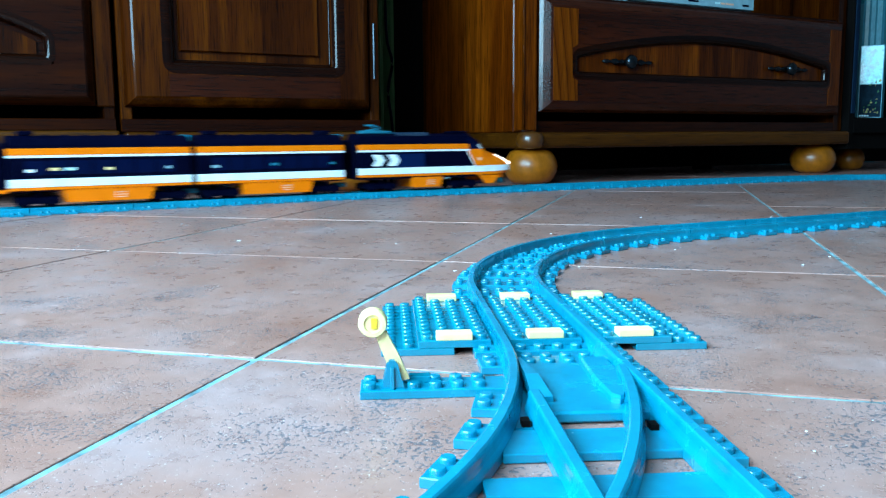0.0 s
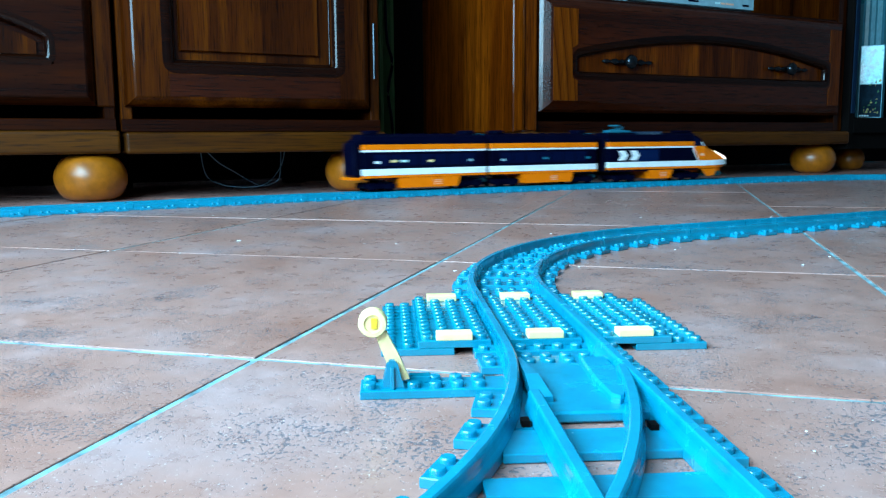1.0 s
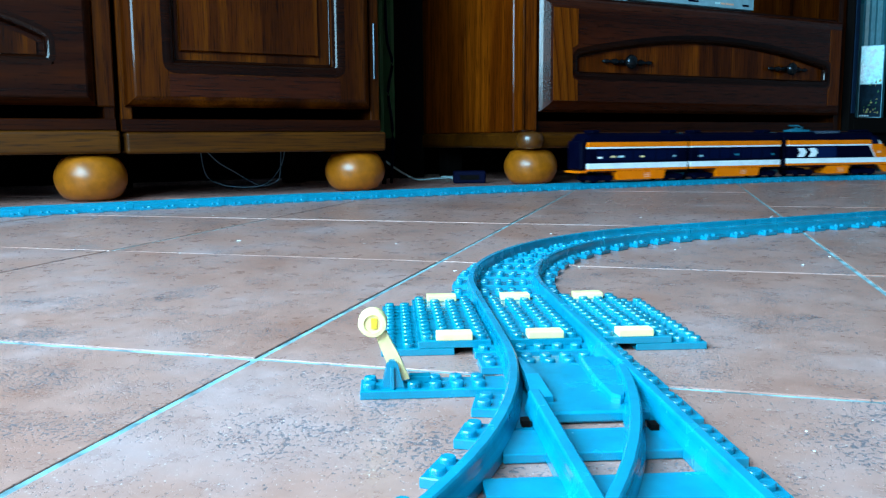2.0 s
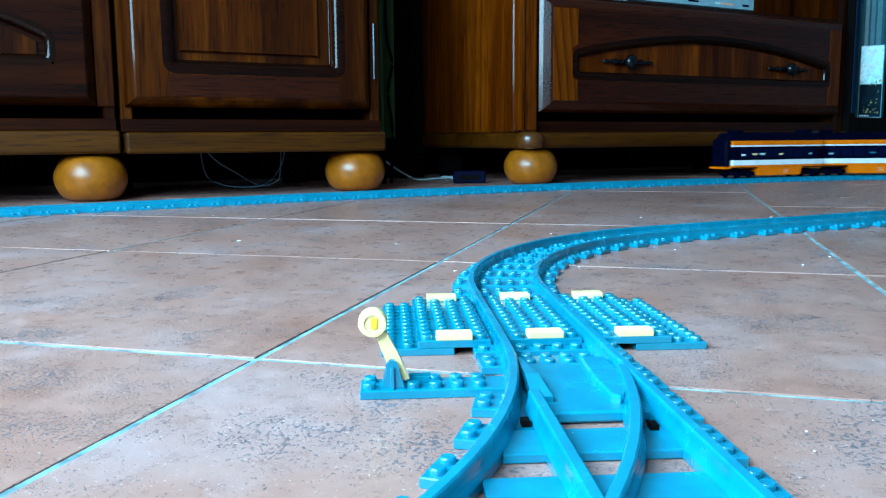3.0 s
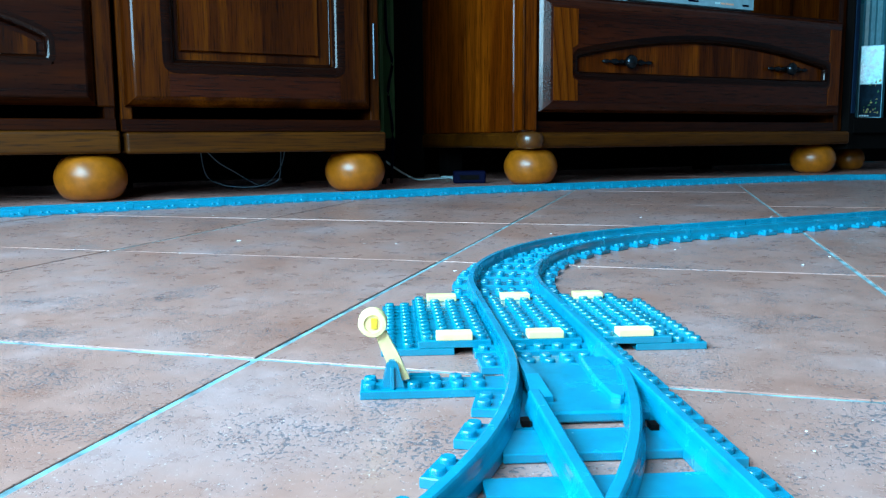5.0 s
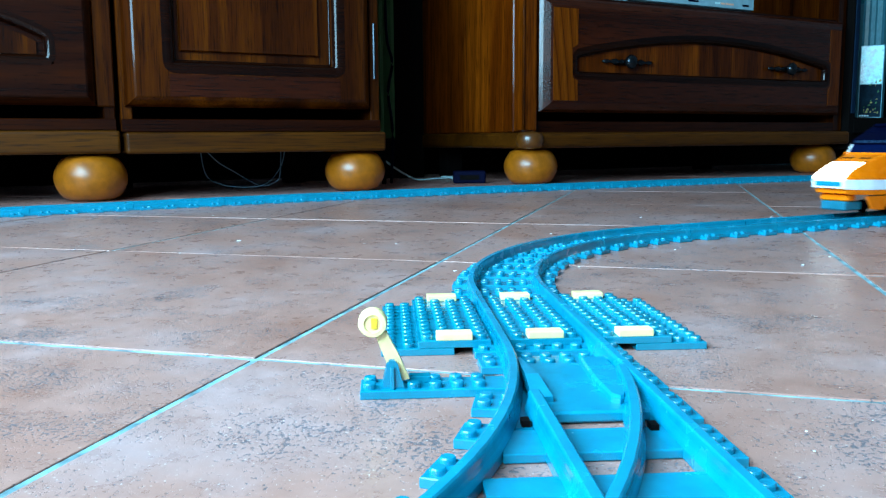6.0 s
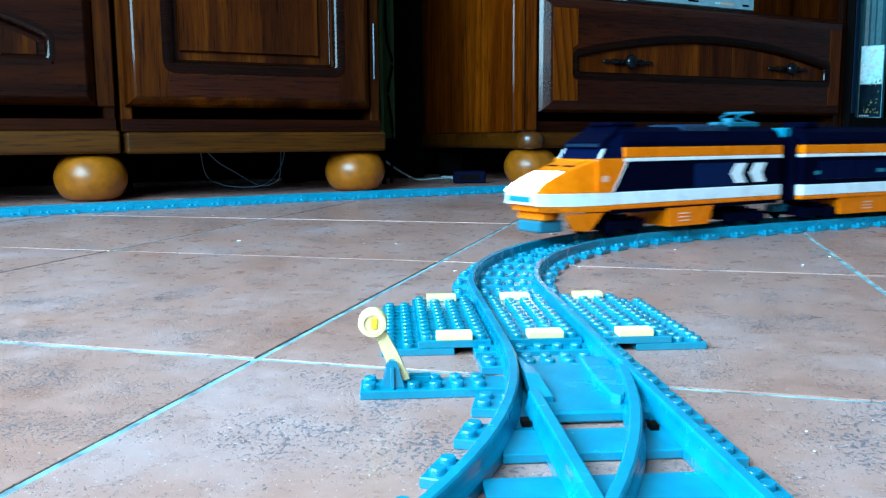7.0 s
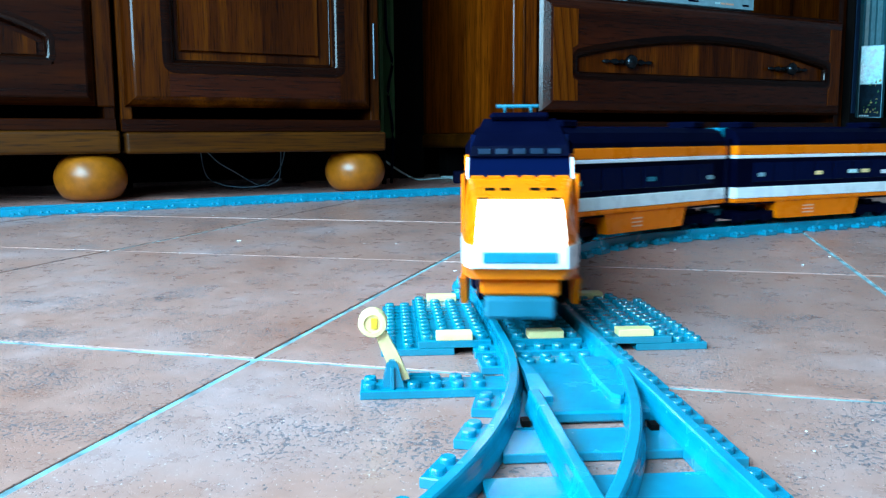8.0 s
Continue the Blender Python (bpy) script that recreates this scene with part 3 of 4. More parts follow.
def clutter():
    c = thing("cable_loop", "loose pale grey cables hanging below the cabinet", "cable", FURN)
    for pts in (((-400, 180, 72), (-380, 180, 52), (-354, 180, 36), (-303, 180, 7), (-270, 180, 14), (-262, 180, 30), (-259, 180, 72)),
                ((-405, 215, 72), (-392, 215, 22), (-340, 210, 4), (-285, 205, 8), (-255, 200, 40), (-245, 200, 72))):
        part("cable", tube(bmesh.new(), pts, 1.0, 6), M_CABLE, c, smooth=True)
    w = thing("plug_cable", "pale cable with a plug lying on the floor", "cable", FURN)
    part("cable", tube(bmesh.new(), ((8, 300, 54), (40, 300, 30), (92, 300, 3.5), (140, 300, 3), (182, 300, 4)), 2.2, 6), M_COVER, w, smooth=True)
    part("plug", tube(bmesh.new(), ((160, 300, 4.2), (172, 300, 4.4), (190, 299, 4.2)), 4, 8), M_COVER, w, smooth=True)
    b = thing("power_supply", "small dark blue power supply box on the floor", "power supply", FURN @ pose(0.132, 0.125, 0, 0, 0, -28))
    part("casing", box(bmesh.new(), -34, 34, -22, 22, 0.3, 26, 4, 2), M_BLUEBOX, b)
    part("label", box(bmesh.new(), -20, 20, -22.8, -22.1, 8, 18), M_DARK, b)
    g = thing("green_cloth", "dark green folded cloth hanging beside the cabinet", "cloth", FURN)
    bm = bmesh.new()
    prof = [(-52 + 6 * k, 196 + 8 * math.sin(k * 1.9)) for k in range(9)]
    loft(bm, [[(x, y, z) for x, y in prof] + [(x, y + 5, z) for x, y in prof[::-1]] for z in (95, 240, 400, 700)])
    part("fabric", bm, M_GREEN, g)
    part("rod", cyl(bmesh.new(), -30, 203, 0, 95, 5, 12), M_DARK, g)
    k = thing("black_cable", "black cable hanging beside the green cloth", "cable", FURN)
    part("cable", tube(bmesh.new(), ((-28, 178, 640), (-32, 178, 330), (-20, 176, 250), (-29, 178, 190), (-21, 176, 110), (-25, 178, 3)), 3, 8), M_BLACK, k, smooth=True)


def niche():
    # added board; its near-black colour takes the place of deep shade here
    c = thing("gap_shade_board", "added near-black board for the shade in the gap between two cabinets", "panel", FURN)
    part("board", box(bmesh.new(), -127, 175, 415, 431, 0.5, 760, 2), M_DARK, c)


niche()
drawer_cabinet()
door_cabinet()
tv_cabinet()
set_top_box()
book_shelf()
clutter()


def crumbs():
    """Pale crumbs and dust specks strewn on the floor."""
    bm = bmesh.new()
    rng = random.Random(4)
    spots = [(-0.042, 0.741), (-0.071, 0.745), (0.300, 0.640), (0.141, 0.265), (0.115, 0.255), (0.193, 0.688), (0.110, 0.238), (0.262, 0.600)]
    spots += [(rng.uniform(-0.5, 0.5), rng.uniform(0.22, 1.1)) for k in range(26)]
    for x, y in spots:
        r = rng.uniform(0.25, 0.7) if y < 0.5 else rng.uniform(0.4, 1.1)
        start = len(bm.verts)
        bmesh.ops.create_icosphere(bm, subdivisions=1, radius=r)
        bm.verts.ensure_lookup_table()
        for v in bm.verts[start:]:
            v.co = Vector((v.co.x * rng.uniform(0.8, 1.9) + x * 1000, v.co.y + y * 1000, v.co.z * 0.5 + r * 0.5))
    ob = new("crumbs", finish("crumbs", bm, M_WHITE))
    tagged(ob, "pale crumbs and dust specks on the tiles", "crumbs", kind="stuff")


crumbs()


# ---- the railway ----
# one path for the whole ride, in metres: the far line, a half circle, a straight, a curve, the crossing and the switch
def ride():
    pts = []
    for k in range(461):
        x = -1.5 + 0.005 * k
        if x < -0.65:
            y = 1.417 - 0.5688 * 0.65 - 0.1344 * 0.65 ** 2 + (x + 0.65) * (0.5688 + 2 * 0.1344 * 0.65)
        else:
            y = 1.417 + 0.5688 * x - 0.1344 * x * x
        pts.append(Vector((x, y, 0)))
    a = math.atan(0.5688 - 2 * 0.1344 * 0.8)
    bend = CROSS @ Vector((0.32 - 0.32 * math.cos(radians(67.5)), 0.112 + 0.32 * math.sin(radians(67.5)), 0))
    h = radians(22.5 + 3.692)
    side = Vector((-math.sin(h), math.cos(h), 0))
    right = Vector((math.sin(a), -math.cos(a), 0))
    r = (pts[-1] - bend).dot(side) / (1 - right.dot(side))
    c = pts[-1] + r * right
    th0, th1 = math.atan2(-right.y, -right.x), math.atan2(-side.y, -side.x)
    turn = (th0 - th1) % (2 * math.pi)
    n = int(r * turn / 0.005)
    for k in range(1, n + 1):
        th = th0 - turn * k / n
        pts.append(c + r * Vector((math.cos(th), math.sin(th), 0)))
    last = pts[-1].copy()
    n = int((bend - last).length / 0.005)
    pts += [last.lerp(bend, k / n) for k in range(1, n + 1)]
    for k in range(1, 95):
        th = radians(67.5) * (1 - k / 94)
        pts.append(CROSS @ Vector((0.32 - 0.32 * math.cos(th), 0.112 + 0.32 * math.sin(th), 0)))
    pts += [CROSS @ Vector((0, 0.112 - 0.005 * k, 0)) for k in range(1, 90)]
    at = [0.0]
    for p, q in zip(pts, pts[1:]):
        at.append(at[-1] + (q - p).length)
    return np.array([(p.x, p.y) for p in pts]), np.array(at)


WAY, WAY_S = ride()


def on_way(s):
    return Vector((np.interp(s, WAY_S, WAY[:, 0]), np.interp(s, WAY_S, WAY[:, 1]), 0))


def way_pose(s):
    d = on_way(s + 0.004) - on_way(s - 0.004)
    p = on_way(s)
    return pose(p.x, p.y, 0, 0, 0, math.degrees(math.atan2(d.y, d.x)))


RAIL = [(-3.3, 0.4), (3.3, 0.4), (3.3, 3.4), (3.0, 4.3), (2.45, 5.6), (2.15, 7.0), (2.05, 8.7), (1.85, 9.5), (1.3, 9.95), (-1.3, 9.95), (-1.85, 9.5), (-2.05, 8.7), (-2.15, 7.0), (-2.45, 5.6), (-3.0, 4.3), (-3.3, 3.4)]


def rail_mesh(bm, line, scale=1.0):
    """Sweeps the rail's profile along points in millimetres."""
    secs = []
    for i, p in enumerate(line):
        d = (line[min(i + 1, len(line) - 1)] - line[max(i - 1, 0)]).normalized()
        n = Vector((-d.y, d.x, 0))
        secs.append([p + n * (w * scale) + Vector((0, 0, z)) for w, z in RAIL])
    return loft(bm, secs)


def tie_bmesh(long=64.0, studs=True):
    """A sleeper across the track: a plate two studs deep with its studs, and the rail seats."""
    bm = box(bmesh.new(), -7.8, 7.8, -long / 2, long / 2, 0.0, 3.2, 0.35)
    ys = [-28, -12, -4, 4, 12, 28] if studs else []
    for y in ys:
        for x in (-4, 4):
            cyl(bm, x, y, 3.2, 5.2, 2.4, 10)
    for y in (-20, 20):
        box(bm, -6.5, 6.5, y - 5.5, y + 5.5, 3.2, 4.0)
    return bm


TIE = finish("sleeper", tie_bmesh(), M_TRACK)
LINK = finish("connector", box(bmesh.new(), -3.8, 3.8, -9, 9, 0.2, 3.4, 0.4), M_TRACK)


def track_piece(s0, length, name, label, group):
    """One piece of track from s0 along the way."""
    m = way_pose(s0 + length / 2)
    t = thing(name, label, "track", m, group)
    inv = m.inverted()
    n = round(length / 0.032)
    for k in range(n):
        tie = new("sleeper", TIE)
        tie.parent = t
        tie.matrix_local = inv @ way_pose(s0 + (k + 0.5) * length / n)
    for side in (-0.020, 0.020):
        line = []
        steps = max(3, int(length / 0.008))
        for k in range(steps + 1):
            q = way_pose(s0 + 0.0003 + (length - 0.0006) * k / steps)
            line.append((inv @ (q @ Vector((0, side, 0)))) * 1000)
        part("rail", rail_mesh(bmesh.new(), line), M_TRACK, t)
    for side in (-0.014, 0.014):
        c = new("connector", LINK)
        c.parent = t
        c.matrix_local = inv @ way_pose(s0 + 0.002) @ pose(0, side, 0)
    return t


S_CROSS = float(WAY_S[-1]) - 0.445        # the curve's end, where the crossing's piece begins
S_CURVE = S_CROSS - 0.32 * radians(67.5)
s = 0.56
while s < S_CURVE - 0.06:
    length = 0.128 if S_CURVE - s > 0.20 else S_CURVE - s
    straight = s < 2.7 or s > 3.7
    track_piece(s, length - 0.0004, "straight_track" if straight else "curved_track", "blue-grey plastic toy railway track on the floor", "loop of toy track")
    s += length
for k in range(3):
    track_piece(S_CURVE + 0.32 * radians(22.5) * k, 0.32 * radians(22.5) - 0.0004, "curved_track", "blue-grey plastic curved toy track with studded sleepers", "loop of toy track")


def plate_bmesh(u0, u1, v0, v1, z0, z1, skip=()):
    """A studded plate in stud units, with studs on its top but for the rectangles in skip."""
    bm = box(bmesh.new(), u0 * 8 + 0.1, u1 * 8 - 0.1, v0 * 8 + 0.1, v1 * 8 - 0.1, z0, z1, 0.25)
    for i in range(int(u0), int(u1)):
        for j in range(int(v0), int(v1)):
            if not any(a <= i < b and c <= j < d for a, b, c, d in skip):
                cyl(bm, i * 8 + 4, j * 8 + 4, z1, z1 + 2.0, 2.45, 14)
    return bm


def level_crossing():
    c = thing("level_crossing", "blue-grey studded level crossing with cream edge tiles", "level crossing", CROSS)
    for k in range(4):
        tie = new("sleeper", TIE)
        tie.parent = c
        tie.matrix_local = pose(0, (-2 + 2 + 4 * k) * 0.008, 0, 0, 0, 90)
    for u in (-20, 20):
        part("rail", rail_mesh(bmesh.new(), [Vector((u, v, 0)) for v in (-15.8, 30, 70, 111.8)]), M_TRACK, c)
    part("middle_plate", plate_bmesh(-2, 2, 0, 12, 3.25, 6.4, ((-1, 1, 0, 1), (-1, 1, 11, 12))), M_PLATE, c, "studded plate between the rails")
    part("upper_plate", plate_bmesh(-7, -3, 0, 12, 3.25, 6.4, ((-6, -4, 0, 1), (-6, -4, 11, 12))), M_PLATE, c)
    part("upper_plate", plate_bmesh(3, 7, 0, 12, 3.25, 6.4, ((4, 6, 0, 1), (4, 6, 11, 12))), M_PLATE, c)
    part("lower_plate", plate_bmesh(-9, -5, 0, 12, 0.0, 3.2, ((-7, -5, 0, 12),)), M_PLATE, c)
    part("lower_plate", plate_bmesh(5, 9, 0, 12, 0.0, 3.2, ((5, 7, 0, 12),)), M_PLATE, c)
    for u, z in ((-6, 6.4), (-1, 6.4), (4, 6.4)):
        for v in (0, 11):
            part("edge_tile", box(bmesh.new(), u * 8 + 0.15, u * 8 + 15.85, v * 8 + 0.15, v * 8 + 7.85, z, z + 3.2, 0.3), M_CREAM, c, "smooth cream-yellow edge tile")
    return c


def switch_track():
    """The points: the straight line and one that bends away to the side, with a hand lever."""
    t = thing("switch_track", "blue-grey plastic toy railway points with a lever", "track switch", CROSS)
    full = -34 * 8

    def bent(u):
        r = 320 + u
        return [Vector((-320 + r * math.cos(radians(a)), -16 - r * math.sin(radians(a)), 0)) for a in [2.25 * k for k in range(21)]]

    part("stock_rail", rail_mesh(bmesh.new(), bent(-20)), M_TRACK, t)
    part("stock_rail", rail_mesh(bmesh.new(), [Vector((20, v, 0)) for v in (-16.2, -60, -120, -200, full)]), M_TRACK, t)
    part("closure_rail", rail_mesh(bmesh.new(), [Vector((-20, v, 0)) for v in (-84, -110, -160, -200, full)], 1.05), M_TRACK, t)
    part("closure_rail", rail_mesh(bmesh.new(), [p for p in bent(20) if p.y < -44]), M_TRACK, t)
    # the tapering blades, and the guard strip on the slide plate
    bm = bmesh.new()
    loft(bm, [[(-18.5, -36, 4.6), (-17.3, -36, 4.6), (-17.3, -36, 8.2), (-18.5, -36, 8.2)],
              [(-19.5, -62, 4.6), (-14.8, -62, 4.6), (-14.8, -62, 9.0), (-19.5, -62, 9.0)],
              [(-20.5, -82, 4.6), (-13.2, -82, 4.6), (-13.2, -82, 6.6), (-20.5, -82, 6.6)]])
    part("switch_blade", bm, M_TRACK, t)
    bm = bmesh.new()
    plan = [(7.0, -34), (17.2, -34), (17.2, -67), (10.4, -85), (8.6, -86.5), (6.2, -83), (5.4, -62)]
    loft(bm, [[(u, v, 4.4) for u, v in plan], [(u, v, 6.4) for u, v in plan], [(11 + (u - 11) * 0.84, -62 + (v + 62) * 0.95, 7.4) for u, v in plan]])
    part("switch_blade", bm, M_TRACK, t)
    part("slide_plate", box(bmesh.new(), -19, 19, -92.5, -32, 0.6, 4.6, 0.8), M_TRACK, t, "smooth plate under the blades")
    bm = box(bmesh.new(), -32, 32, -31.5, -16.3, 0, 3.2, 0.3)
    for u in (-28, -12, -4, 4, 12, 28):
        for v in (-20, -28):
            cyl(bm, u, v, 3.2, 5.2, 2.4, 18)
    part("sleeper", bm, M_TRACK, t)
    # sleepers under both lines, with studded ends square to each line
    for v0, v1, left in ((-124, -104, -36), (-160, -140, -44), (-196, -176, -58), (-230, -212, -74)):
        bm = box(bmesh.new(), left, 24, v0, v1, 0.2, 3.2, 0.4)
        part("sleeper", bm, M_TRACK, t)
    for v in (-51, -85, -119, -153, -187):
        bm = box(bmesh.new(), 22.5, 33, v - 13, v + 13, 0, 3.2, 0.3)
        for k in (-8, 0, 8):
            cyl(bm, 28.2, v + k, 3.2, 5.2, 2.4, 18)
        part("sleeper_end", bm, M_TRACK, t)
    for ang in (11.7, 17.6, 23.6, 29.6, 35.6):
        bm = box(bmesh.new(), -15.5, -1, -8, 8, 0, 3.2, 0.3)
        for k in (-4, 4):
            for u in (-11.5, -4.0):
                cyl(bm, u, k, 3.2, 5.2, 2.4, 18)
        q = radians(ang)
        r = 320 - 18
        part("sleeper_end", bm, M_TRACK, t, m=pose((-320 + r * math.cos(q)) / 1000, (-16 - r * math.sin(q)) / 1000, 0, 0, 0, -ang))
    part("guard_rail", loft(bmesh.new(), [[(-8, -172, 3.2), (-3, -172, 3.2), (-4, -172, 8.6), (-7, -172, 8.6)], [(-34, -205, 3.2), (-29, -205, 3.2), (-30, -205, 8.6), (-33, -205, 8.6)]]), M_TRACK, t)
    plan = [(-19.3, -32), (-19.3, -101), (-30, -101), (-24.5, -66), (-21.4, -44)]
    part("base_plate", loft(bmesh.new(), [[(u, v, 0.4) for u, v in plan], [(u, v, 2.8) for u, v in plan]]), M_TRACK, t)
    for u, v in ((12.5, -78), (13.5, -106), (-25.5, -99)):
        part("pin_hole", box(bmesh.new(), u - 1.3, u + 1.3, v - 2.2, v + 2.2, 3.0, 5.0), M_DARK, t, "small dark square hole")
    # lever stand at the side
    stand = bmesh.new()
    box(stand, -79, -25, -60, -44, 0, 3.2, 0.3)
    for u in (-75.5, -59.5, -51.5, -43.5, -35.5):
        for v in (-56, -48):
            if not (u == -59.5 and v == -48):
                cyl(stand, u, v, 3.2, 5.4, 2.4, 14)
    st = part("lever_stand", stand, M_TRACK, t)
    bm = bmesh.new()
    box(bm, -67.9, -66.5, -58.6, -57.6, 3.2, 11.5, 0.2)
    for v in (-57.5, -50.5):
        flat(bm, [(-71.2, 3.2), (-62.8, 3.2), (-64.2, 8), (-65.2, 12.4), (-66.4, 13.8), (-68.2, 13.8), (-69.2, 12.4), (-70.0, 8)], v, v + 1.8)
    part("bracket", bm, M_TRACK, st)
    bm = bmesh.new()
    box(bm, -61, -53, -50.5, -45, 3.2, 5.6, 0.3)
    part("lever_slot", bm, M_PLATE, st)
    bm = bmesh.new()
    flat(bm, [(-64.4, 5.2), (-61.0, 6.0), (-64.3, 14), (-69.0, 23.5), (-73.8, 24.0), (-69.2, 12)], -54.6, -51.4)
    lev = part("lever", bm, M_YELLOW, st, "yellow hand lever with a round knob")
    part("knob", spin(bmesh.new(), [(2.9, -56.2), (3.3, -57.0), (4.8, -56.8), (5.3, -55.6), (5.3, -51.8), (4.4, -51.0), (2.4, -50.8)], 28, -74.0, 27.2, "y"), M_YELLOW, lev, "round yellow knob", smooth=False)
    part("knob_mark", box(bmesh.new(), -74.6, -72.4, -56.9, -56.25, 25.4, 29.2, 0.1), M_LINE, lev)
    return t


level_crossing()
switch_track()


# ---- the train; x forward, z up from the floor, in millimetres ----
def wheel_mesh():
    return finish("wheel", spin(bmesh.new(), [(3, -2.6), (7.4, -2.5), (7.8, -1.6), (6.8, -1.2), (6.7, 2.4), (2.5, 2.6)], 20, 0, 0, "y"), M_BLACK)


WHEEL = wheel_mesh()


def bogie(car, x):
    bm = bmesh.new()
    box(bm, -27, 27, -14, 14, 15.5, 24, 1)
    for y in (-22, 18.5):
        box(bm, -26, 26, y, y + 3.5, 14.5, 23, 0.8)
        for q in (-16, 16):
            box(bm, q - 5, q + 5, y - 1.2, y + 4.7, 12.8, 20, 1)
    box(bm, -6, 6, -18, 18, 24, 28)
    b = part("bogie", bm, M_BLACK, car, "black wheel bogie", pose(x / 1000, 0, 0))
    for q in (-16, 16):
        for y in (-17.6, 17.6):
            w = new("wheel", WHEEL)
            w.parent = b
            w.matrix_local = pose(q / 1000, y / 1000, 0.0168, 0, 0, 0 if y > 0 else 180)
    return b


def slab(x0, x1, hw, z0, z1, bevel=0.6):
    return box(bmesh.new(), x0, x1, -hw, hw, z0, z1, bevel)


def stripes(car, x0, x1):
    """The long coloured courses of a coach body."""
    part("body_core", slab(x0 + 1, x1 - 1, 26.3, 30, 84, 0.3), M_BLACK, car, "black coach body")
    part("upper_band", slab(x0, x1, 28, 76.3, 85, 0.7), M_ORANGE, car, "orange upper band")
    part("thin_stripe", slab(x0, x1, 28, 73.1, 76.1, 0.3), M_WHITE, car, "thin white stripe")
    part("white_stripe", slab(x0, x1, 28, 36, 46.4, 0.5), M_WHITE, car, "broad white stripe")
    part("lower_band", slab(x0, x1, 28, 32, 35.8, 0.5), M_ORANGE, car, "orange sill band")


def skirt_box(car, x0, x1, hw=27):
    bm = bmesh.new()
    prof = [(x0 + 5, 15.4), (x1 - 5, 15.4), (x1, 31.8), (x0, 31.8)]
    flat(bm, prof, -hw, hw)
    q = part("skirt_box", bm, M_ORANGE, car, "orange underfloor box")
    xm = x0 + (x1 - x0) * 0.62
    for k in range(3):
        for sgn in (-1, 1):
            y = sgn * (hw + 0.15)
            part("vent_slot", box(bmesh.new(), xm - 7, xm + 7, y - 0.3, y + 0.3, 19.5 + 3.2 * k, 20.6 + 3.2 * k), M_PINK, q)


def roof(car, x0, x1, z0=85.2, z1=101, hw=27.5):
    sec = [(-hw, z0), (hw, z0), (hw, z0 + 4), (hw * 0.80, z1 - 4), (hw * 0.52, z1), (-hw * 0.52, z1), (-hw * 0.80, z1 - 4), (-hw, z0 + 4)]
    bm = bmesh.new()
    loft(bm, [[(x0, y, z) for y, z in sec], [(x1, y, z) for y, z in sec]])
    return part("roof", bm, M_BLACK, car, "black rounded roof")


def coach(length, bumper):
    """A passenger coach, its middle at the origin."""
    c = thing("passenger_coach", "orange, white and black toy train coach" + (" with a projecting end sill" if bumper else ""), "train coach", group="toy train")
    h = length / 2
    stripes(c, -h, h)
    r = roof(c, -h + 2, h - 2)
    for x in (-h + 16, h - 34):
        part("roof_box", box(bmesh.new(), x, x + 18, -14, 14, 101, 107, 1.2), M_BLACK, r)
    for x in range(int(-h + 24), int(h - 30), 8):
        part("roof_rib", box(bmesh.new(), x, x + 2.2, -13, 13, 101, 102.2), M_BLACK, r) if (x // 8) % 3 == 0 else None
    n = 7
    for k in range(n):
        a = -h + 20 + (length - 40) * k / n
        for sgn in (-1, 1):
            y = sgn * 26.6
            part("window_pane", box(bmesh.new(), a, a + (length - 40) / n - 3, y - 0.5, y + 0.5, 51, 69, 0.2), M_PANE, c)
    marks = ((-h + 20, 10, 55, M_SILVER), (h - 24, 8, 56, M_GREY), (-6, 12, 56.5, M_GREY)) if not bumper else ((-h + 20, 10, 55, M_WHITE), (-h + 48, 12, 56.5, M_YELLOW), (-h + 66, 13, 56.5, M_COVER), (-h + 116, 10, 56, M_YELLOW), (h - 36, 8, 56, M_SILVER))
    for x, w, z, mat in marks:
        for sgn in (-1, 1):
            y = sgn * 27.25
            part("window_mark", box(bmesh.new(), x, x + w, y - 0.1, y + 0.1, z, z + 3.6), mat, c)
    skirt_box(c, -h + 62, h - 52)
    part("end_box", box(bmesh.new(), h - 8, h + 6, -8, 8, 92, 101.5, 1), M_PLATE, c, "grey box on the roof end")
    for sgn in (-1, 1):
        part("gangway", box(bmesh.new(), sgn * (h + 3) - 2.9, sgn * (h + 3) + 2.9, -20, 20, 31, 92, 1), M_BLACK, c)
    if bumper:
        part("end_sill", box(bmesh.new(), -h - 18, -h - 0.2, -22, 22, 29, 33.4, 0.6), M_ORANGE, c, "orange projecting end sill")
        part("end_wall", box(bmesh.new(), -h - 14, -h - 6, -22, 22, 34, 88, 3), M_BLACK, c)
    part("coupling", box(bmesh.new(), h - 8, h + 14, -6, 6, 19, 26, 1.2), M_GREY, c, "grey coupling")
    b = [bogie(c, -h + 34), bogie(c, h - 30)]
    return c, b


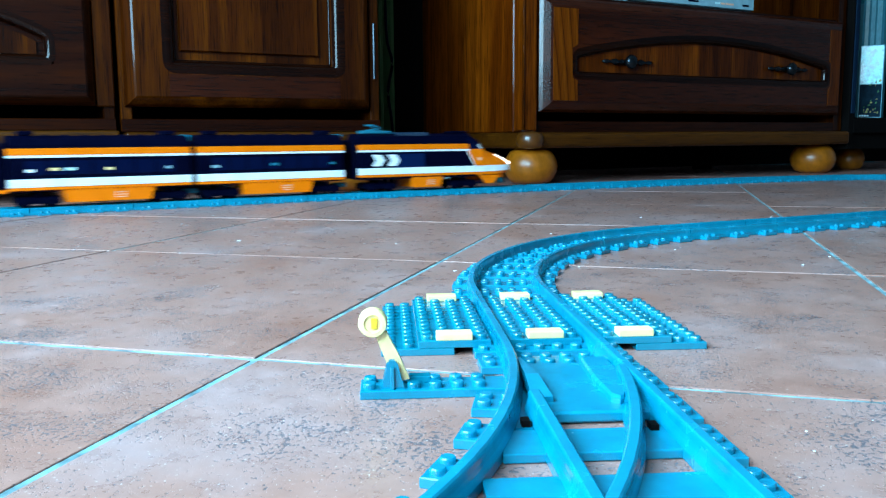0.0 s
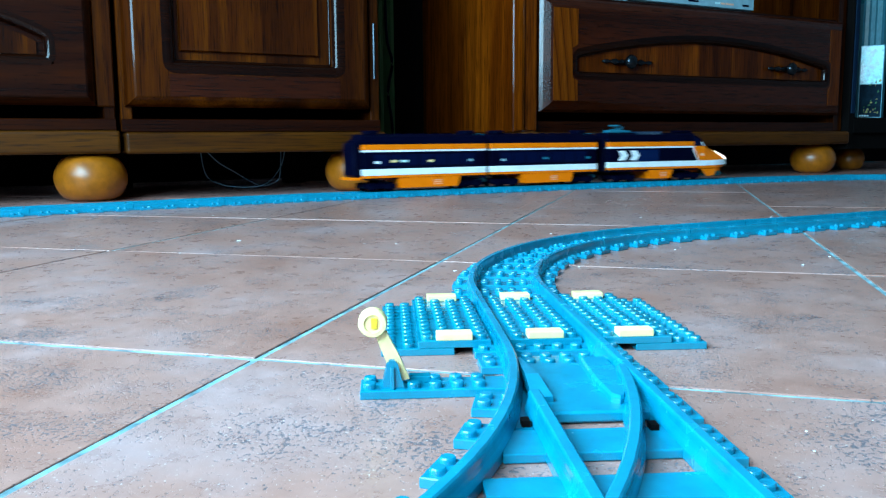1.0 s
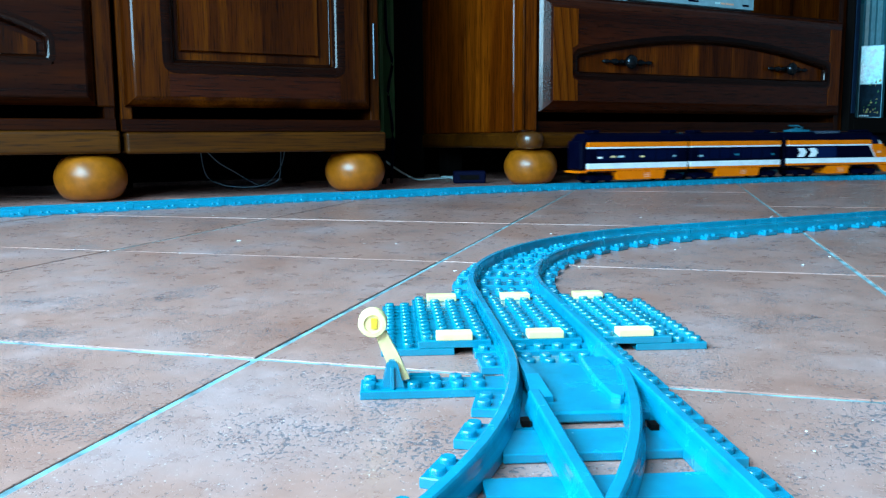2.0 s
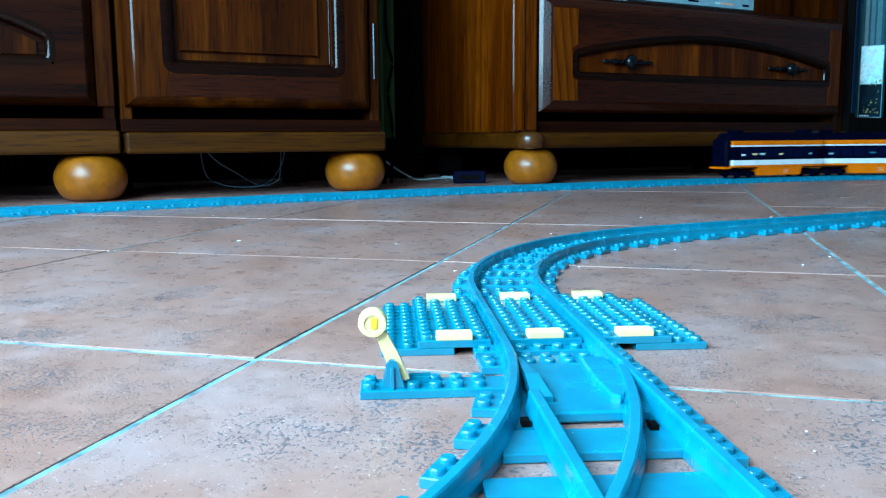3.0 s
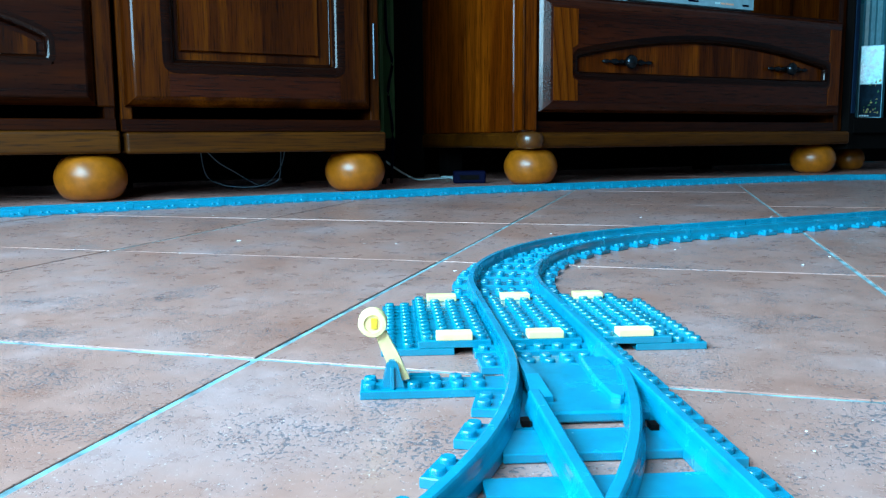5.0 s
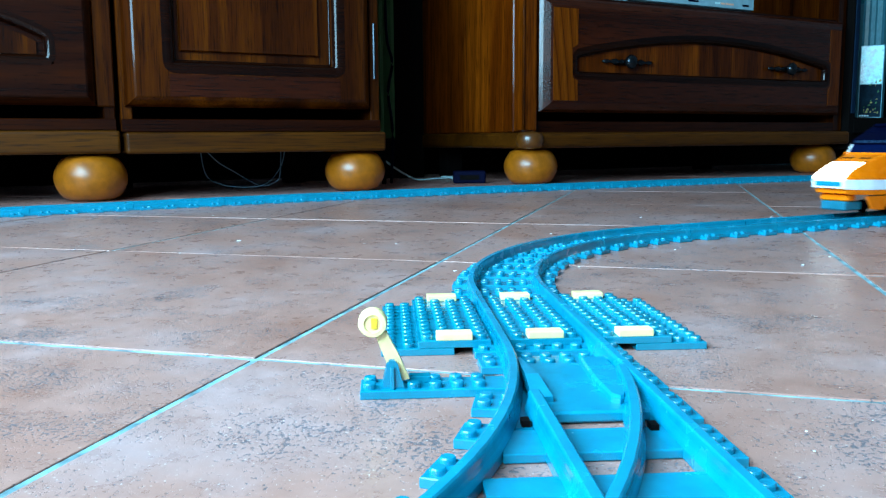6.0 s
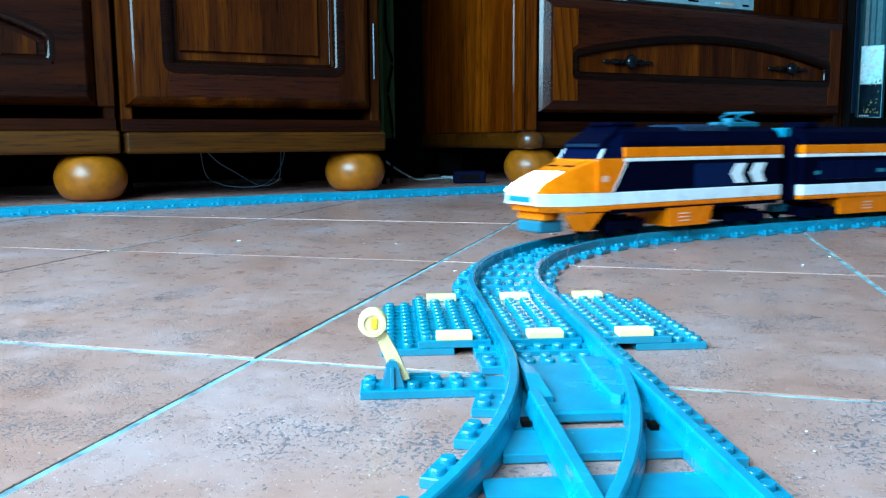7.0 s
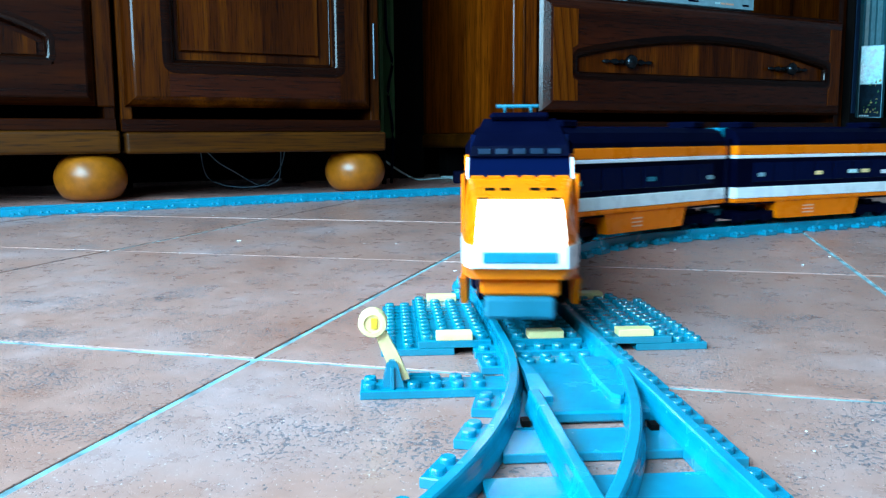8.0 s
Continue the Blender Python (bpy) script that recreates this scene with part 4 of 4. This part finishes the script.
def locomotive():
    """The power car: its nose tip at x = 152, its rear at x = -140."""
    c = thing("locomotive", "orange, white and black streamlined toy locomotive with lit headlights", "locomotive", group="toy train")
    x1, xr = 152.0, -136.0
    xc = x1 - 72
    part("body_core", slab(xr + 1, xc - 15, 26.3, 30, 84, 0.3), M_BLACK, c, "black locomotive body")
    part("cab_core", slab(xc - 14.8, xc, 26.0, 30, 73, 0.3), M_BLACK, c)
    part("upper_band", slab(xr, x1 - 87, 28, 76.3, 85, 0.7), M_ORANGE, c, "orange upper band")
    part("thin_stripe", slab(xr, xc - 14, 28, 73.1, 76.1, 0.3), M_WHITE, c, "thin white stripe")
    part("white_stripe", slab(xr, xc - 0.2, 28, 37.5, 47.9, 0.5), M_WHITE, c, "broad white stripe")
    part("lower_band", slab(xr, xc - 0.2, 28, 33.5, 37.3, 0.5), M_ORANGE, c, "orange sill band")
    # cab sides with the slanting window edge
    for sgn in (-1, 1):
        bm = flat(bmesh.new(), [(xc - 2, 48.1), (xc + 14, 48.1), (xc + 14, 76.1), (xc - 18, 76.1), (xc - 17, 73)], sgn * 27.0 - 0.95, sgn * 27.0 + 0.95)
        part("cab_side", bm, M_ORANGE, c)
        bm = flat(bmesh.new(), [(xc - 3.8, 48.1), (xc - 2.2, 48.1), (xc - 17.2, 72.9), (xc - 18.8, 72.9)], sgn * 27.3 - 0.7, sgn * 27.3 + 0.7)
        part("slant_stripe", bm, M_WHITE, c)
        part("side_glazing", flat(bmesh.new(), [(xr + 58, 49), (xr + 116, 49), (xr + 116, 70), (xr + 58, 70)], sgn * 26.5 - 0.6, sgn * 26.5 + 0.6), M_GLASS, c)
        part("side_print", box(bmesh.new(), xc + 2, xc + 9, sgn * 28.05 - 0.15, sgn * 28.05 + 0.15, 57, 62), M_PINK, c)
        for k in range(2):
            xa = xr + 22 + k * 27
            bm = flat(bmesh.new(), [(xa, 51), (xa + 15, 51), (xa + 22, 60), (xa + 15, 69), (xa, 69), (xa + 6, 60)], sgn * 26.9 - 0.5, sgn * 26.9 + 0.5)
            part("chevron", bm, M_WHITE, c, "white printed chevron")

    # the nose in courses: apron, white stripe, hood
    def course(shape):
        """Rings along x: (x, half width below, half width above, lower z, upper z)."""
        secs = [[(x, -a, lo), (x, a, lo), (x, b, hi), (x, b * 0.9, hi + 0.6 * (hi - lo > 4)), (x, -b * 0.9, hi + 0.6 * (hi - lo > 4)), (x, -b, hi)] for x, a, b, lo, hi in shape]
        return loft(bmesh.new(), secs)

    part("nose_stripe", course([(xc, 28, 28, 37.5, 47.9), (x1 - 34, 26.6, 26.6, 38, 48.2), (x1 - 14, 24, 24, 38.6, 48.6), (x1 - 3, 20.8, 20.8, 39.2, 49.2), (x1, 19.4, 19.4, 40, 48.8)]), M_WHITE, c, "white stripe round the nose")
    part("nose_hood", course([(xc + 0.3, 28, 26.4, 48.1, 74.4), (x1 - 58, 27.4, 24.8, 48.2, 74), (x1 - 40, 26.4, 22.4, 48.4, 68.5), (x1 - 20, 24.5, 20, 48.7, 61), (x1 - 8, 22.2, 18.4, 49, 55.5), (x1 - 1.5, 19.8, 17, 49.4, 51.8)]), M_ORANGE, c, "orange sloping nose hood")
    part("nose_lower", course([(xc, 28, 28, 32.5, 37.3), (x1 - 30, 26, 26, 33, 37.8), (x1 - 12, 21, 23.5, 33.5, 38.4), (x1 - 5, 17, 20, 34.5, 39)]), M_ORANGE, c)
    for sgn in (-1, 1):
        bm = flat(bmesh.new(), [(x1 - 66, 31.5), (x1 - 26, 31.5), (x1 - 36, 18), (x1 - 52, 17)], sgn * 25.4 - 1.6, sgn * 25.4 + 1.6)
        part("apron", bm, M_ORANGE, c, "orange wheel apron")
    part("nose_front", box(bmesh.new(), x1 - 22, x1 - 10, -17, 17, 26.5, 33.4, 1.2), M_ORANGE, c)
    part("snow_plough", box(bmesh.new(), x1 - 34, x1 - 8, -15, 15, 16.5, 26.2, 1.5), M_GREY, c, "grey plough below the nose")
    part("grille", box(bmesh.new(), x1 - 2, x1 + 0.9, -15.5, 15.5, 42.0, 46.6, 0.4), M_PLATE, c, "dark grille bar")
    # glowing panels larger than the lamps; the extra area stands in for glare
    for sgn in (-1, 1):
        bm = flat(bmesh.new(), [(x1 - 30, 59), (x1 - 30, 66.2), (x1 - 20, 62.4), (x1 - 8, 57.0), (x1 - 0.3, 52.6), (x1 + 0.5, 49.6), (x1 - 8, 49.6)], *sorted((sgn * 0.4, sgn * 18.4)))
        part("headlight", bm, M_LAMP, c, "bright white headlight, enlarged to take in its glare")
        for y0, dx in ((4.5, 0), (11.5, 0), (14.0, 9)):
            xs = x1 - 44 + dx
            part("hood_slot", box(bmesh.new(), xs, xs + 3, *sorted((sgn * y0, sgn * (y0 + 4.5))), 64, 70.6 - 0.42 * dx), M_DARK, c, "small dark slot in the hood")
    # windscreen, cab roof and equipment
    bm = loft(bmesh.new(), [[(x1 - 86.8, -26.6, 73.6), (x1 - 86.8, 26.6, 73.6), (x1 - 86.8, 24.5, 95), (x1 - 86.8, -24.5, 95)],
                            [(x1 - 59, -25, 73.8), (x1 - 59, 25, 73.8), (x1 - 67, 23.6, 84.5), (x1 - 67, -23.6, 84.5)]])
    part("windscreen", bm, M_PANE, c, "dark sloping windscreen")
    bm = bmesh.new()
    for k in range(6):
        box(bm, x1 - 60, x1 - 56.5, -24 + 8 * k + 0.8, -24 + 8 * k + 7.2, 73.4, 75.6, 0.3)
    part("screen_ledge", bm, M_ORANGE, c)
    for sgn in (-1, 1):
        part("screen_pillar", flat(bmesh.new(), [(x1 - 61.5, 74), (x1 - 58.5, 74), (x1 - 66, 84), (x1 - 67.5, 84)], sgn * 25 - 0.7, sgn * 25 + 0.7), M_WHITE, c)
    r = roof(c, xr + 2, x1 - 88, 85.2, 102)
    bm = loft(bmesh.new(), [[(x1 - 87.8, -24.8, 85), (x1 - 87.8, 24.8, 85), (x1 - 87.8, 18, 103), (x1 - 87.8, -18, 103)], [(x1 - 76, -24.6, 84.8), (x1 - 76, 24.6, 84.8), (x1 - 78, 21, 96), (x1 - 78, -21, 96)], [(x1 - 64.5, -24.2, 84.6), (x1 - 64.5, 24.2, 84.6), (x1 - 66, 23, 89.5), (x1 - 66, -23, 89.5)]])
    part("cab_visor", bm, M_BLACK, c, "black cab roof visor")
    for k in range(5):
        part("marker_light", box(bmesh.new(), x1 - 66, x1 - 64.0, -20 + 8.4 * k, -14 + 8.4 * k, 85.6, 88.2, 0.2), M_NAVY, c)
    part("roof_step", box(bmesh.new(), x1 - 112, x1 - 84, -15, 15, 102.2, 106, 1.5), M_BLACK, r)
    for k in range(14):
        part("louvre", box(bmesh.new(), -10 - 4.2 * k, -12.6 - 4.2 * k, -21, 21, 98, 104.2, 0.5), M_NAVY, r)
    pan = part("pantograph", box(bmesh.new(), xr + 14, xr + 56, -11, 11, 102, 107, 1), M_GREY, c, "grey folded pantograph")
    bm = bmesh.new()
    for y in (-9, 9):
        tube(bm, ((xr + 20, y, 106), (xr + 44, y, 111), (xr + 30, y, 115.0)), 1.0, 6)
    part("arm", bm, M_GREY, pan)
    part("contact_bar", cyl(bmesh.new(), xr + 30, 115.5, -15, 15, 1.4, 10, axis="y"), M_GREY, pan)
    part("insulator", cyl(bmesh.new(), xr + 44, 0, 105.4, 110.5, 6, 16), M_GREY, pan)
    part("insulator", cyl(bmesh.new(), xr + 62, 0, 102, 106.5, 6, 16), M_GREY, pan)
    skirt_box(c, xr + 92, xr + 150)
    part("gangway", box(bmesh.new(), xr - 5.9, xr - 0.1, -20, 20, 31, 92, 1), M_BLACK, c)
    b = [bogie(c, xr + 44), bogie(c, x1 - 86)]
    return c, b


LOCO, LOCO_BOGIES = locomotive()
COACH_1, BOGIES_1 = coach(226, False)
COACH_2, BOGIES_2 = coach(230, True)


# ---- floor tiles ----
def floor_tiles():
    pitch = 0.2944
    bm = box(bmesh.new(), -145.4, 145.4, -145.4, 145.4, -8, 0.0, 0.45, 2)
    mesh = finish("tile", bm, M_TILE)
    inv = FURN.inverted()
    for i in range(-14, 15):
        for j in range(-14, 15):
            m = TILES @ pose(-0.1703 + (i + 0.5) * pitch, 0.3152 + (j + 0.5) * pitch, 0)
            q = inv @ m.translation
            if ROOM[0] - 0.05 < q.x < ROOM[1] + 0.05 and ROOM[2] - 0.05 < q.y < ROOM[3] + 0.05:
                t = new("tile", mesh)
                t.parent = FLOOR
                t.matrix_local = inv @ m @ pose(0, 0, 0.0002 * math.sin(i * 5.1 + j * 3.3), 0, 0, 90 * ((i * 7 + j * 3) % 4))


floor_tiles()

# seconds, and how far the nose has come along the way
NOSE = [(0.0, 1.953), (0.5, 2.210), (1.0, 2.453), (1.5, 2.691), (1.7, 2.790), (2.8, 3.186), (3.2, 3.307), (3.6, 3.428), (4.0, 3.576), (5.8, 4.358), (6.0, 4.426), (6.5, 4.606), (7.0, 4.811), (7.4, 4.960), (7.6, 5.022), (8.0, 5.134)]


def nose_at(t):
    """Smooth between the rows of NOSE."""
    k = max(i for i in range(len(NOSE) - 1) if NOSE[i][0] <= t + 1e-9)
    t0, s0 = NOSE[k]
    t1, s1 = NOSE[k + 1]

    def slope(i):
        a, b = NOSE[max(i - 1, 0)], NOSE[min(i + 1, len(NOSE) - 1)]
        return (b[1] - a[1]) / (b[0] - a[0])

    h = t1 - t0
    x = (t - t0) / h
    return (2 * x ** 3 - 3 * x * x + 1) * s0 + (x ** 3 - 2 * x * x + x) * h * slope(k) + (3 * x * x - 2 * x ** 3) * s1 + (x ** 3 - x * x) * h * slope(k + 1)


def car_pose(s, b0, b1):
    """The pose of a car whose origin lies s along the way and whose bogies stand at b0 and b1 (metres from the origin)."""
    p, q = on_way(s + b0), on_way(s + b1)
    d = (q - p).normalized()
    o = p - d * b0
    return pose(o.x, o.y, 0, 0, 0, math.degrees(math.atan2(d.y, d.x)))


def motions():
    for car, bogies, behind, b0, b1 in ((LOCO, LOCO_BOGIES, 0.145, -0.096, 0.059), (COACH_1, BOGIES_1, 0.289 + 0.020 + 0.113, -0.079, 0.083), (COACH_2, BOGIES_2, 0.289 + 0.026 + 0.345, -0.081, 0.085)):
        times = [k / 10 for k in range(81)]
        poses = [(t, car_pose(nose_at(t) - behind, b0, b1)) for t in times]
        walk(car, poses)
        for b, off in zip(bogies, (b0, b1)):
            rows = []
            for t, m in poses:
                w = (m.inverted() @ way_pose(nose_at(t) - behind + off)).to_euler()
                rows.append((t, pose(off, 0, 0, 0, 0, math.degrees(w.z))))
            walk(b, rows)


motions()
